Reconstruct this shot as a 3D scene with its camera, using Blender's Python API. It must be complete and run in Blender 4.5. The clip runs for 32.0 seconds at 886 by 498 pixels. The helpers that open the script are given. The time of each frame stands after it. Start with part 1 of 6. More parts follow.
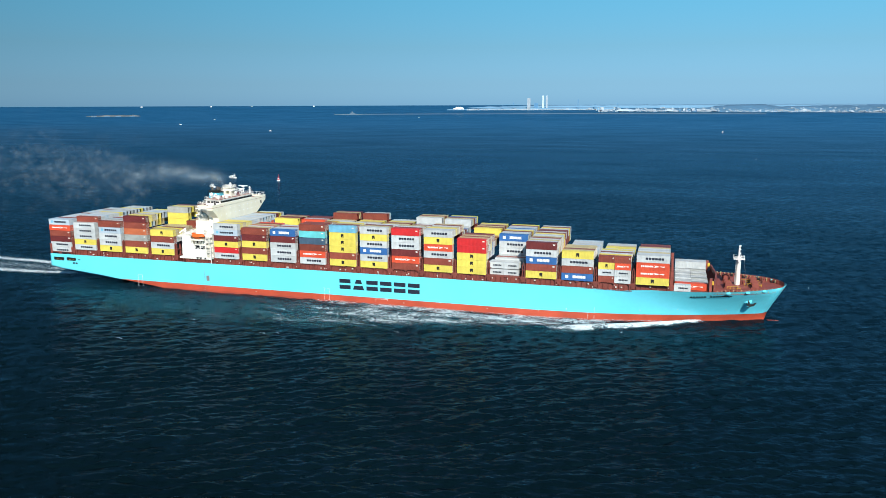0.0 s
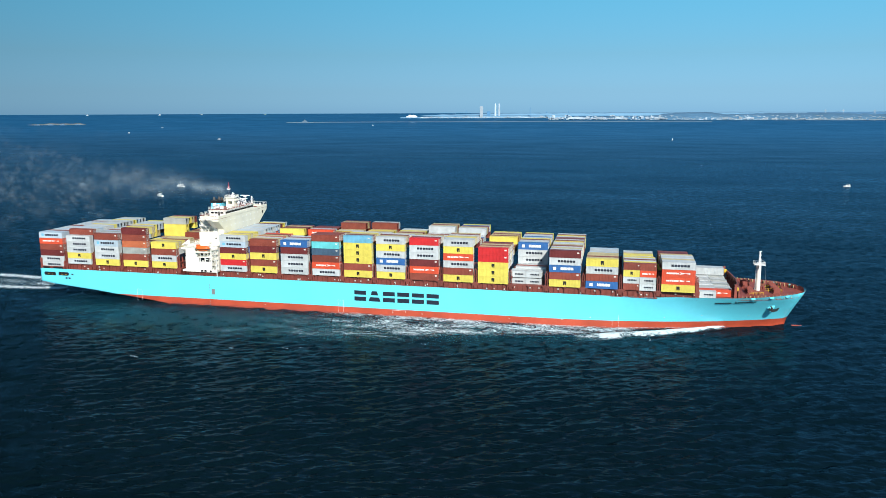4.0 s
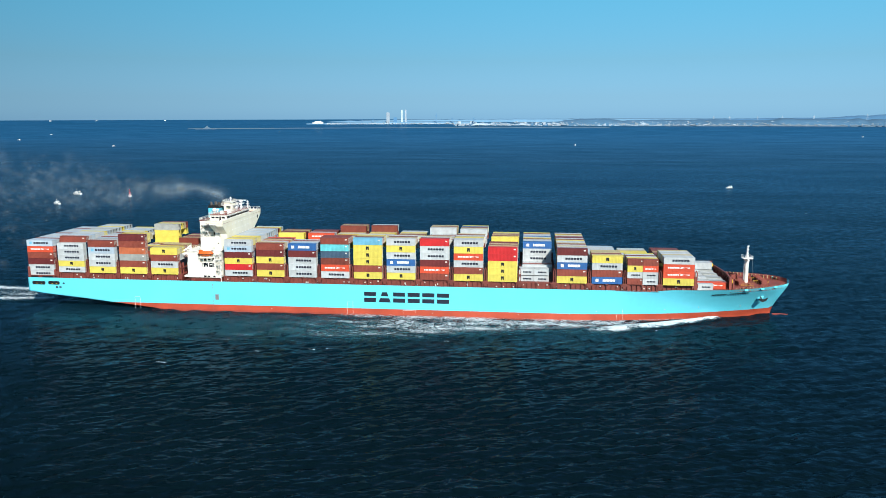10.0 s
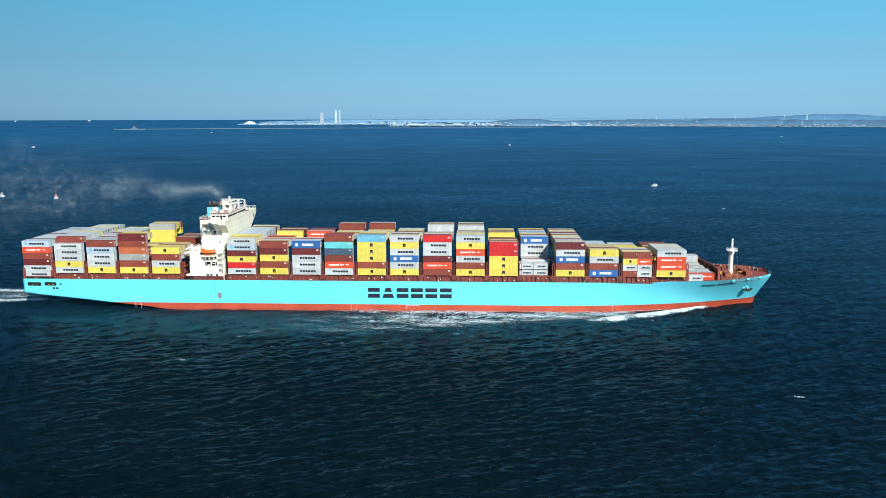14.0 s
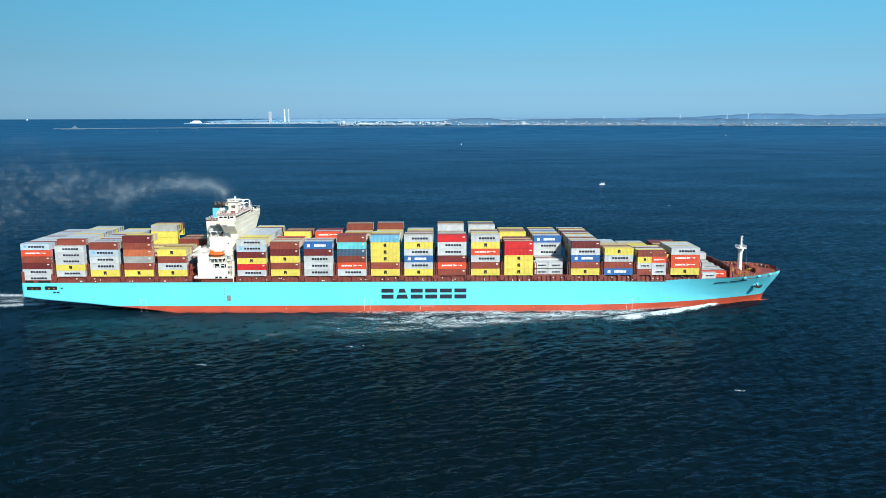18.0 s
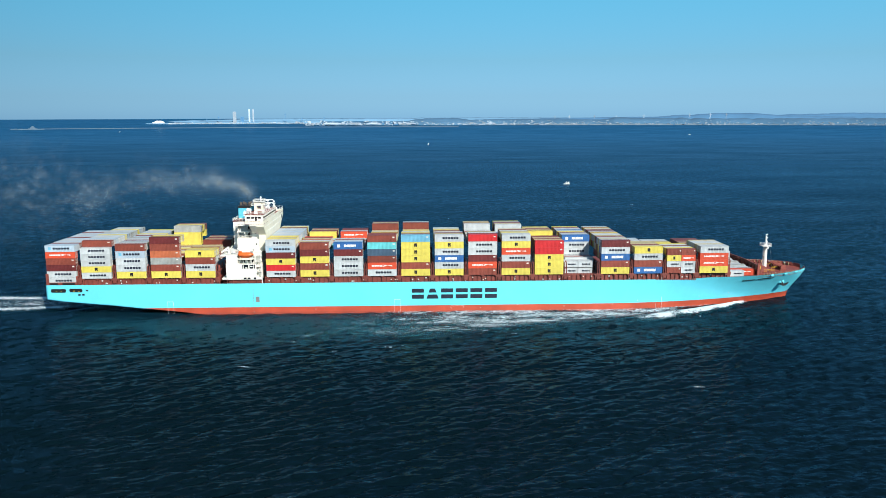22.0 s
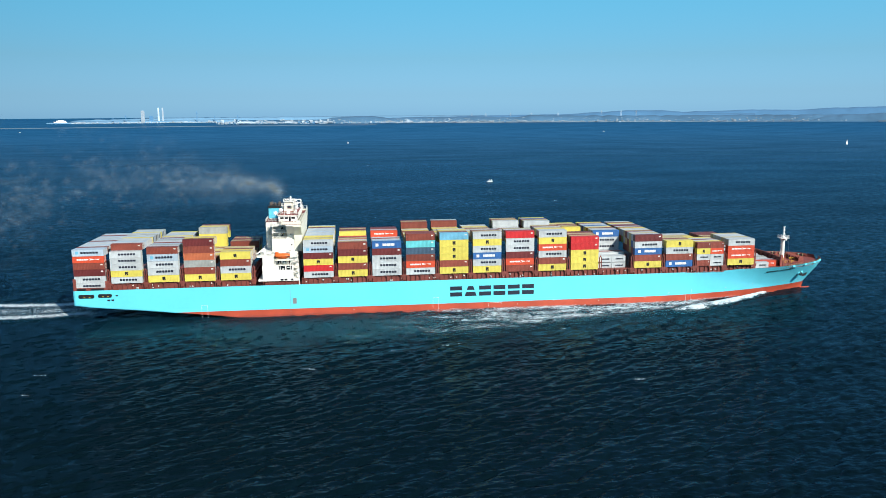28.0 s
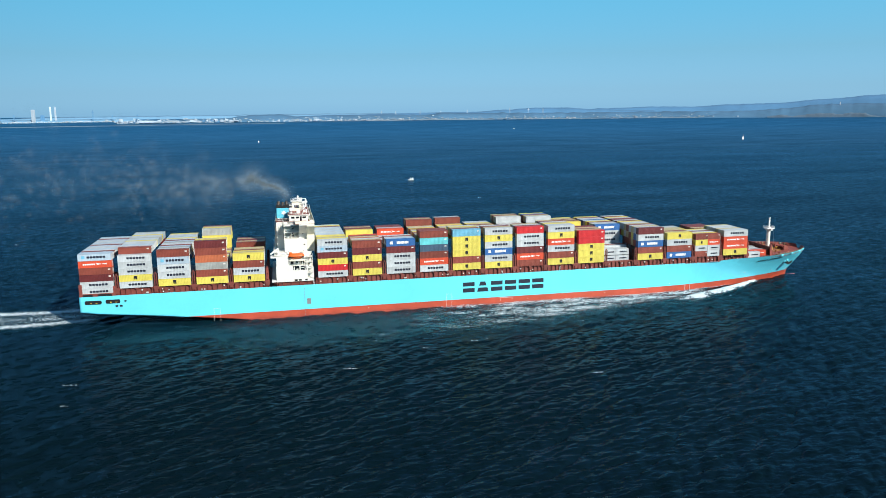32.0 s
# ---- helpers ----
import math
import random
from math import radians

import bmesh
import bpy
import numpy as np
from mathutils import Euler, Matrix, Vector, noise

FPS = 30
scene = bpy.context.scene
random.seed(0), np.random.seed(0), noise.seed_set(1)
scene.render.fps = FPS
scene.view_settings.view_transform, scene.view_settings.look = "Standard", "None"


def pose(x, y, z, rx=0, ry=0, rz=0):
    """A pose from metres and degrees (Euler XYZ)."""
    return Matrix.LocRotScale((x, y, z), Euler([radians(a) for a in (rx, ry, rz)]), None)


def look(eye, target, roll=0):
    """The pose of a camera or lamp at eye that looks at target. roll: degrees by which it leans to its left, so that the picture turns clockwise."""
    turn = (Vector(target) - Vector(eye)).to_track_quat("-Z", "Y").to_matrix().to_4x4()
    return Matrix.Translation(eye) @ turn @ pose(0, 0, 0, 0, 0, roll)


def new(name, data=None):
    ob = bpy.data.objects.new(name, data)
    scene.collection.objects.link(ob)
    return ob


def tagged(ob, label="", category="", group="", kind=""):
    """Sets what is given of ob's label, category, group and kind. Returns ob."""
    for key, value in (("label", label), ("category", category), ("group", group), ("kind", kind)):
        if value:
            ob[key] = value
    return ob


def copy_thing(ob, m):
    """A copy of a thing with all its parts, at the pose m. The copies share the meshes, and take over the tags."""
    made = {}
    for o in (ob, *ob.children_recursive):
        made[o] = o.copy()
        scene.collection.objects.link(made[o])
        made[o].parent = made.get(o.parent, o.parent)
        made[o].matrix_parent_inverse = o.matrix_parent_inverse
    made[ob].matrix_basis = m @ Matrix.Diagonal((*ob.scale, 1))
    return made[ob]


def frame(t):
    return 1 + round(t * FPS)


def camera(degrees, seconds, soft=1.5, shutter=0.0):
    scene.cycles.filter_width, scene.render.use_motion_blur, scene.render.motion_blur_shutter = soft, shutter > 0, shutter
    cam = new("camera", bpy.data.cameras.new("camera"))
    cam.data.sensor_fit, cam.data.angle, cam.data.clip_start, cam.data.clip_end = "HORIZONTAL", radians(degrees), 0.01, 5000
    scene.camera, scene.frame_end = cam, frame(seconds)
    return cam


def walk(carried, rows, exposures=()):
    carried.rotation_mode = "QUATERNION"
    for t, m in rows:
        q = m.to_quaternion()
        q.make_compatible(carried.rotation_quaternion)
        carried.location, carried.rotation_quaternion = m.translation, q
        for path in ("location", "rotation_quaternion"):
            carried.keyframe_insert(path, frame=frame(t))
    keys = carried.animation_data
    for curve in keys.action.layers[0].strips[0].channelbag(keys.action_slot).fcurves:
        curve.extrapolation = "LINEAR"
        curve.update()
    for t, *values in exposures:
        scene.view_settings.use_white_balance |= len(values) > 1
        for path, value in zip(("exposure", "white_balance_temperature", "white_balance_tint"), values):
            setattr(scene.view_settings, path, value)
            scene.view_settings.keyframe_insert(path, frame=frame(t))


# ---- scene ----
# A drone hovers beside a loaded container ship that sails past a hazy coast.
# Ship space: x forward from the stern, y to port, z up from the water.
cam = camera(60.48, 32.0, soft=0.85)
walk(cam, [
    (0, look((295.73, -313.09, 84.56), (182.00, 62.93, 9.26), -0.19)),
    (0.5, look((296.31, -312.98, 84.50), (185.15, 63.88, 9.50), -0.16)),
    (1, look((296.80, -312.89, 84.45), (188.16, 64.79, 9.93), -0.15)),
    (1.5, look((297.16, -312.86, 84.42), (191.11, 65.65, 10.36), -0.17)),
    (2, look((297.35, -312.83, 84.38), (193.84, 66.49, 10.88), -0.19)),
    (2.5, look((297.46, -312.78, 84.36), (196.83, 67.39, 11.25), -0.18)),
    (3, look((297.61, -312.89, 84.35), (200.31, 68.30, 12.02), -0.20)),
    (3.5, look((297.83, -313.26, 84.32), (204.44, 68.99, 12.47), -0.20)),
    (5.5, look((299.04, -317.38, 84.11), (212.85, 67.00, 14.66), -0.19)),
    (6, look((299.42, -318.49, 84.06), (217.60, 66.96, 15.28), -0.16)),
    (6.5, look((299.82, -319.65, 84.00), (222.39, 66.78, 15.59), -0.16)),
    (7, look((300.25, -320.78, 83.97), (227.11, 66.48, 15.59), -0.20)),
    (7.5, look((300.76, -321.97, 83.94), (231.82, 66.05, 15.48), -0.18)),
    (8, look((301.27, -323.24, 83.90), (236.03, 65.45, 15.65), -0.21)),
    (8.5, look((301.73, -324.59, 83.83), (241.48, 64.91, 15.54), -0.20)),
    (9, look((302.12, -326.22, 83.75), (247.10, 64.05, 15.43), -0.19)),
    (9.5, look((302.43, -328.11, 83.68), (253.11, 62.91, 15.34), -0.15)),
    (10, look((302.67, -330.07, 83.61), (258.33, 61.55, 15.31), -0.14)),
    (10.5, look((302.89, -332.02, 83.55), (261.89, 59.98, 15.29), -0.14)),
    (11, look((303.04, -333.82, 83.49), (266.30, 58.60, 15.28), -0.11)),
    (11.5, look((303.18, -335.50, 83.45), (271.98, 57.41, 15.28), -0.09)),
    (12, look((303.31, -337.28, 83.39), (276.56, 55.96, 15.20), -0.10)),
    (12.5, look((303.49, -339.18, 83.35), (280.15, 54.26, 15.08), -0.08)),
    (13, look((303.72, -340.72, 83.35), (284.75, 52.97, 15.13), -0.09)),
    (13.5, look((304.03, -341.40, 83.35), (289.72, 52.48, 15.12), -0.07)),
    (14, look((304.34, -341.65, 83.34), (293.37, 52.35, 15.16), -0.11)),
    (14.5, look((304.68, -341.53, 83.30), (297.16, 52.55, 15.17), -0.11)),
    (16.5, look((305.85, -340.16, 83.14), (311.00, 53.86, 14.43), -0.13)),
    (17, look((306.10, -339.86, 83.12), (314.26, 54.11, 14.43), -0.12)),
    (17.5, look((306.36, -339.57, 83.10), (317.54, 54.32, 14.38), -0.10)),
    (18, look((306.61, -339.26, 83.08), (320.82, 54.55, 14.43), -0.11)),
    (18.5, look((306.85, -339.05, 83.03), (323.10, 54.65, 14.26), -0.13)),
    (19, look((307.10, -338.86, 83.00), (325.57, 54.76, 14.26), -0.13)),
    (19.5, look((307.42, -338.66, 82.98), (328.21, 54.84, 14.27), -0.13)),
    (20, look((307.78, -338.47, 82.95), (330.71, 54.91, 14.23), -0.19)),
    (20.5, look((308.11, -338.35, 82.92), (332.90, 54.91, 14.16), -0.17)),
    (21, look((308.42, -338.32, 82.89), (334.84, 54.84, 14.16), -0.14)),
    (21.5, look((308.72, -338.23, 82.86), (337.54, 54.76, 14.08), -0.15)),
    (22, look((308.99, -338.07, 82.87), (340.05, 54.75, 14.10), -0.17)),
    (22.5, look((309.19, -337.98, 82.90), (342.62, 54.65, 14.14), -0.15)),
    (23, look((309.33, -337.76, 82.94), (345.89, 54.58, 14.11), -0.16)),
    (23.5, look((309.30, -337.53, 83.00), (349.22, 54.44, 13.94), -0.15)),
    (24, look((309.12, -337.29, 83.01), (352.33, 54.29, 13.79), -0.19)),
    (24.5, look((308.79, -336.96, 82.96), (354.99, 54.28, 13.68), -0.22)),
    (25, look((308.24, -336.62, 82.91), (357.82, 54.19, 13.58), -0.26)),
    (25.5, look((307.44, -336.27, 82.87), (360.33, 54.10, 13.50), -0.24)),
    (27.5, look((303.44, -334.72, 82.95), (371.13, 53.27, 13.11), -0.39)),
    (28, look((302.35, -334.22, 82.96), (375.45, 52.78, 13.01), -0.39)),
    (28.5, look((301.13, -333.58, 82.98), (379.67, 52.29, 12.72), -0.46)),
    (29, look((299.69, -332.89, 83.01), (384.05, 51.74, 12.68), -0.44)),
    (29.5, look((298.06, -332.14, 83.02), (388.23, 51.13, 12.50), -0.45)),
    (30, look((296.22, -331.42, 83.07), (392.55, 50.30, 12.29), -0.47)),
    (30.5, look((294.20, -330.71, 83.15), (396.30, 49.49, 12.26), -0.48)),
    (31, look((292.19, -329.95, 83.19), (400.04, 48.63, 12.15), -0.49)),
    (31.5, look((290.32, -329.07, 83.22), (403.57, 47.90, 12.01), -0.55)),
    (32, look((288.62, -328.07, 83.23), (407.13, 47.24, 11.80), -0.63)),
])

# The ship's way over the water.
SAIL = [
    (0, pose(0.00, -0.00, 0, 0, 0, 0.001)),
    (2, pose(14.60, -0.52, 0, 0, 0, 0.182)),
    (4, pose(29.20, -0.91, 0, 0, 0, 0.339)),
    (6, pose(43.80, -0.92, 0, 0, 0, 0.373)),
    (8, pose(58.40, -0.32, 0, 0, 0, 0.196)),
    (10, pose(73.00, 0.68, 0, 0, 0, -0.138)),
    (12, pose(87.61, 1.69, 0, 0, 0, -0.506)),
    (14, pose(102.22, 2.67, 0, 0, 0, -0.898)),
    (16, pose(116.84, 3.61, 0, 0, 0, -1.309)),
    (18, pose(131.47, 4.54, 0, 0, 0, -1.752)),
    (20, pose(146.11, 5.43, 0, 0, 0, -2.224)),
    (22, pose(160.76, 6.25, 0, 0, 0, -2.712)),
    (24, pose(175.42, 6.99, 0, 0, 0, -3.218)),
    (26, pose(190.09, 7.70, 0, 0, 0, -3.758)),
    (28, pose(204.77, 8.32, 0, 0, 0, -4.313)),
    (30, pose(219.46, 8.89, 0, 0, 0, -4.902)),
    (32, pose(234.17, 9.41, 0, 0, 0, -5.528)),
]

# ---- world, sun, exposure ----
SUN_AZ = radians(152)          # clockwise from +y
SUN_EL = radians(34)
world = bpy.data.worlds.new("world")
scene.world = world
world.use_nodes = True
wn, wl = world.node_tree.nodes, world.node_tree.links
wn.clear()
sky = wn.new("ShaderNodeTexSky")
sky.sky_type = "NISHITA"
sky.sun_disc = False
sky.sun_elevation = SUN_EL
sky.sun_rotation = SUN_AZ
sky.altitude = 50
sky.air_density = 1.0
sky.dust_density = 0.3
sky.ozone_density = 2.5
coord = wn.new("ShaderNodeTexCoord")
split = wn.new("ShaderNodeSeparateXYZ")
ramp = wn.new("ShaderNodeValToRGB")
for i, (pos, col) in enumerate(((0.0, (0.150, 0.325, 0.66, 1)), (0.025, (0.156, 0.298, 0.53, 1)), (0.07, (0.172, 0.318, 0.44, 1)), (0.15, (0.180, 0.44, 0.50, 1)), (0.40, (0.29, 0.46, 0.48, 1)), (1.0, (0.42, 0.52, 0.56, 1)))):
    e = ramp.color_ramp.elements[0] if i == 0 else ramp.color_ramp.elements[-1] if i == 5 else ramp.color_ramp.elements.new(pos)
    e.position, e.color = pos, col
tint = wn.new("ShaderNodeMixRGB")
tint.blend_type = "MULTIPLY"
tint.inputs[0].default_value = 1.0
back = wn.new("ShaderNodeBackground")
back.inputs[1].default_value = 0.15
wout = wn.new("ShaderNodeOutputWorld")
wl.new(coord.outputs["Generated"], split.inputs[0])
wl.new(split.outputs[2], ramp.inputs[0])
wl.new(sky.outputs[0], tint.inputs[1])
wl.new(ramp.outputs[0], tint.inputs[2])
# the polarised sky darkens evenly towards the west
across = wn.new("ShaderNodeMapRange")
across.inputs["From Min"].default_value, across.inputs["From Max"].default_value = -1.0, 1.0
across.inputs["To Min"].default_value, across.inputs["To Max"].default_value = 0.44, 1.50
side = wn.new("ShaderNodeMixRGB")
side.blend_type = "MULTIPLY"
side.inputs[0].default_value = 1.0
wl.new(split.outputs[0], across.inputs["Value"])
wl.new(tint.outputs[0], side.inputs[1])
wl.new(across.outputs[0], side.inputs[2])
wl.new(side.outputs[0], back.inputs[0])
wl.new(back.outputs[0], wout.inputs[0])

sun_data = bpy.data.lights.new("sun", "SUN")
sun_data.energy = 4.6
sun_data.angle = radians(0.53)
sun_data.color = (1.0, 0.95, 0.87)
sun = new("sun", sun_data)
sun_dir = Vector((math.sin(SUN_AZ) * math.cos(SUN_EL), math.cos(SUN_AZ) * math.cos(SUN_EL), math.sin(SUN_EL)))
sun.matrix_world = look(sun_dir * 400, (0, 0, 0))
scene.view_settings.exposure = 0.55
scene.cycles.transparent_max_bounces = 256


# ---- materials ----
def surface(name, color, rough=0.5, metal=0.0, vary=0.15, scale=0.6, dirt=0.25, bump=0.0, fine=8.0, island=0.0, spec=0.5):
    """Paint or another plain surface, with broad stains, fine grain and a shift from object to object."""
    m = bpy.data.materials.new(name)
    m.use_nodes = True
    n, l = m.node_tree.nodes, m.node_tree.links
    b = n["Principled BSDF"]
    b.inputs["Roughness"].default_value = rough
    b.inputs["Metallic"].default_value = metal
    b.inputs["Specular IOR Level"].default_value = spec
    tc = n.new("ShaderNodeTexCoord")
    big = n.new("ShaderNodeTexNoise")
    big.inputs["Scale"].default_value = scale
    big.inputs["Detail"].default_value = 5
    small = n.new("ShaderNodeTexNoise")
    small.inputs["Scale"].default_value = fine
    small.inputs["Detail"].default_value = 3
    l.new(tc.outputs["Object"], big.inputs["Vector"])
    l.new(tc.outputs["Object"], small.inputs["Vector"])
    r = n.new("ShaderNodeMapRange")
    r.inputs["From Min"].default_value, r.inputs["From Max"].default_value = 0.35, 0.75
    r.inputs["To Min"].default_value, r.inputs["To Max"].default_value = 1.0, 1.0 - dirt
    l.new(big.outputs[0], r.inputs["Value"])
    r2 = n.new("ShaderNodeMapRange")
    r2.inputs["From Min"].default_value, r2.inputs["From Max"].default_value = 0.3, 0.7
    r2.inputs["To Min"].default_value, r2.inputs["To Max"].default_value = 1.0 - vary * 0.6, 1.0 + vary * 0.4
    l.new(small.outputs[0], r2.inputs["Value"])
    mul = n.new("ShaderNodeMath")
    mul.operation = "MULTIPLY"
    l.new(r.outputs[0], mul.inputs[0])
    l.new(r2.outputs[0], mul.inputs[1])
    if island:
        geo = n.new("ShaderNodeNewGeometry")
        src = geo.outputs["Random Per Island"]
    else:
        info = n.new("ShaderNodeObjectInfo")
        src = info.outputs["Random"]
    r3 = n.new("ShaderNodeMapRange")
    r3.inputs["To Min"].default_value, r3.inputs["To Max"].default_value = 1.0 - max(vary, island), 1.0 + max(vary, island) * 0.5
    l.new(src, r3.inputs["Value"])
    mul2 = n.new("ShaderNodeMath")
    mul2.operation = "MULTIPLY"
    l.new(mul.outputs[0], mul2.inputs[0])
    l.new(r3.outputs[0], mul2.inputs[1])
    mix = n.new("ShaderNodeMixRGB")
    mix.blend_type = "MULTIPLY"
    mix.inputs[0].default_value = 1.0
    mix.inputs[1].default_value = (*color, 1)
    l.new(mul2.outputs[0], mix.inputs[2])
    l.new(mix.outputs[0], b.inputs["Base Color"])
    rr = n.new("ShaderNodeMapRange")
    rr.inputs["To Min"].default_value, rr.inputs["To Max"].default_value = max(0.05, rough - 0.12), min(1.0, rough + 0.12)
    l.new(small.outputs[0], rr.inputs["Value"])
    l.new(rr.outputs[0], b.inputs["Roughness"])
    if bump:
        bp = n.new("ShaderNodeBump")
        bp.inputs["Strength"].default_value = bump
        bp.inputs["Distance"].default_value = 0.05
        l.new(small.outputs[0], bp.inputs["Height"])
        l.new(bp.outputs[0], b.inputs["Normal"])
    return m


def water_material():
    m = bpy.data.materials.new("sea_water")
    m.use_nodes = True
    n, l = m.node_tree.nodes, m.node_tree.links
    n.remove(n["Principled BSDF"])
    out = n["Material Output"]
    body = n.new("ShaderNodeBsdfDiffuse")
    shine = n.new("ShaderNodeBsdfGlossy")
    shine.inputs["Color"].default_value = (0.50, 0.78, 1.0, 1)
    shine.inputs["Roughness"].default_value = 0.11
    fr = n.new("ShaderNodeFresnel")
    fr.inputs["IOR"].default_value = 1.33
    steep = n.new("ShaderNodeMath")
    steep.operation = "POWER"
    steep.inputs[1].default_value = 0.78
    share = n.new("ShaderNodeMath")
    share.operation = "MULTIPLY"
    mix = n.new("ShaderNodeMixShader")
    tc = n.new("ShaderNodeTexCoord")
    mp = n.new("ShaderNodeMapping")
    mp.inputs["Rotation"].default_value = (0, 0, radians(-20))
    mp.inputs["Scale"].default_value = (0.42, 1.0, 1.0)
    l.new(tc.outputs["Object"], mp.inputs["Vector"])
    grain = n.new("ShaderNodeMapping")
    grain.inputs["Rotation"].default_value = (0, 0, radians(-8))
    grain.inputs["Scale"].default_value = (1.0, 0.8, 1.0)
    l.new(tc.outputs["Object"], grain.inputs["Vector"])
    broad = n.new("ShaderNodeTexNoise")
    broad.inputs["Scale"].default_value = 0.006
    broad.inputs["Detail"].default_value = 3
    l.new(mp.outputs[0], broad.inputs["Vector"])
    # patches of wind ruffle: broad cat's paws and a finer choppy grain
    gust = n.new("ShaderNodeTexNoise")
    gust.inputs["Scale"].default_value = 0.012
    gust.inputs["Detail"].default_value = 4
    gust.inputs["Roughness"].default_value = 0.6
    l.new(mp.outputs[0], gust.inputs["Vector"])
    chop = n.new("ShaderNodeTexNoise")
    chop.inputs["Scale"].default_value = 0.24
    chop.inputs["Detail"].default_value = 4
    chop.inputs["Roughness"].default_value = 0.6
    l.new(grain.outputs[0], chop.inputs["Vector"])
    calm = n.new("ShaderNodeMapRange")
    calm.inputs["From Min"].default_value, calm.inputs["From Max"].default_value = 0.3, 0.7
    calm.inputs["To Min"].default_value, calm.inputs["To Max"].default_value = 0.66, 1.22
    l.new(gust.outputs[0], calm.inputs["Value"])
    rough = n.new("ShaderNodeMapRange")
    rough.inputs["From Min"].default_value, rough.inputs["From Max"].default_value = 0.32, 0.68
    rough.inputs["To Min"].default_value, rough.inputs["To Max"].default_value = 0.12, 0.44
    l.new(chop.outputs[0], rough.inputs["Value"])
    ruffle = n.new("ShaderNodeMath")
    ruffle.operation = "MULTIPLY"
    l.new(calm.outputs[0], ruffle.inputs[0])
    l.new(rough.outputs[0], ruffle.inputs[1])
    cr = n.new("ShaderNodeValToRGB")
    cr.color_ramp.elements[0].position, cr.color_ramp.elements[0].color = 0.35, (0.0010, 0.0045, 0.0060, 1)
    cr.color_ramp.elements[1].position, cr.color_ramp.elements[1].color = 0.68, (0.0016, 0.0075, 0.0105, 1)
    l.new(broad.outputs[0], cr.inputs[0])
    # body goes from fairway green to offshore blue; deep paints distance haze into it
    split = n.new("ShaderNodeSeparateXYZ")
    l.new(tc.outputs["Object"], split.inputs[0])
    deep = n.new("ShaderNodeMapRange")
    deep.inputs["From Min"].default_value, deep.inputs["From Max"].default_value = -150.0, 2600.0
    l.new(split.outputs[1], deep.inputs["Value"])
    # unresolved far waves blur what is mirrored in them
    blur = n.new("ShaderNodeMapRange")
    blur.inputs["From Min"].default_value, blur.inputs["From Max"].default_value = 0.0, 1200.0
    blur.inputs["To Min"].default_value, blur.inputs["To Max"].default_value = 0.08, 0.30
    l.new(split.outputs[1], blur.inputs["Value"])
    l.new(blur.outputs[0], shine.inputs["Roughness"])
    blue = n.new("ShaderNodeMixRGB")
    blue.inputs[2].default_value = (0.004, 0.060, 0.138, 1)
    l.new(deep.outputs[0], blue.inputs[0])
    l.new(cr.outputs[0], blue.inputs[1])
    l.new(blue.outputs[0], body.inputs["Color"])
    last = None
    for kind, scale, detail, weight in (("RIDGED_MULTIFRACTAL", 0.6, 3, 0.16), ("FBM", 1.4, 3, 0.14), ("FBM", 0.16, 4, 0.55)):
        t = n.new("ShaderNodeTexNoise")
        t.noise_type = kind
        t.inputs["Scale"].default_value = scale
        t.inputs["Detail"].default_value = detail
        l.new(mp.outputs[0], t.inputs["Vector"])
        k = n.new("ShaderNodeMath")
        k.operation = "MULTIPLY"
        k.inputs[1].default_value = weight
        l.new(t.outputs[0], k.inputs[0])
        if last is not None:
            add = n.new("ShaderNodeMath")
            l.new(last.outputs[0], add.inputs[0])
            l.new(k.outputs[0], add.inputs[1])
            last = add
        else:
            last = k
    bp = n.new("ShaderNodeBump")
    bp.inputs["Strength"].default_value = 1.0
    bp.inputs["Distance"].default_value = 1.0
    l.new(last.outputs[0], bp.inputs["Height"])
    for node in (body, shine, fr):
        l.new(bp.outputs[0], node.inputs["Normal"])
    l.new(fr.outputs[0], steep.inputs[0])
    l.new(steep.outputs[0], share.inputs[0])
    l.new(ruffle.outputs[0], share.inputs[1])
    l.new(share.outputs[0], mix.inputs[0])
    l.new(body.outputs[0], mix.inputs[1])
    l.new(shine.outputs[0], mix.inputs[2])
    l.new(mix.outputs[0], out.inputs["Surface"])
    return m


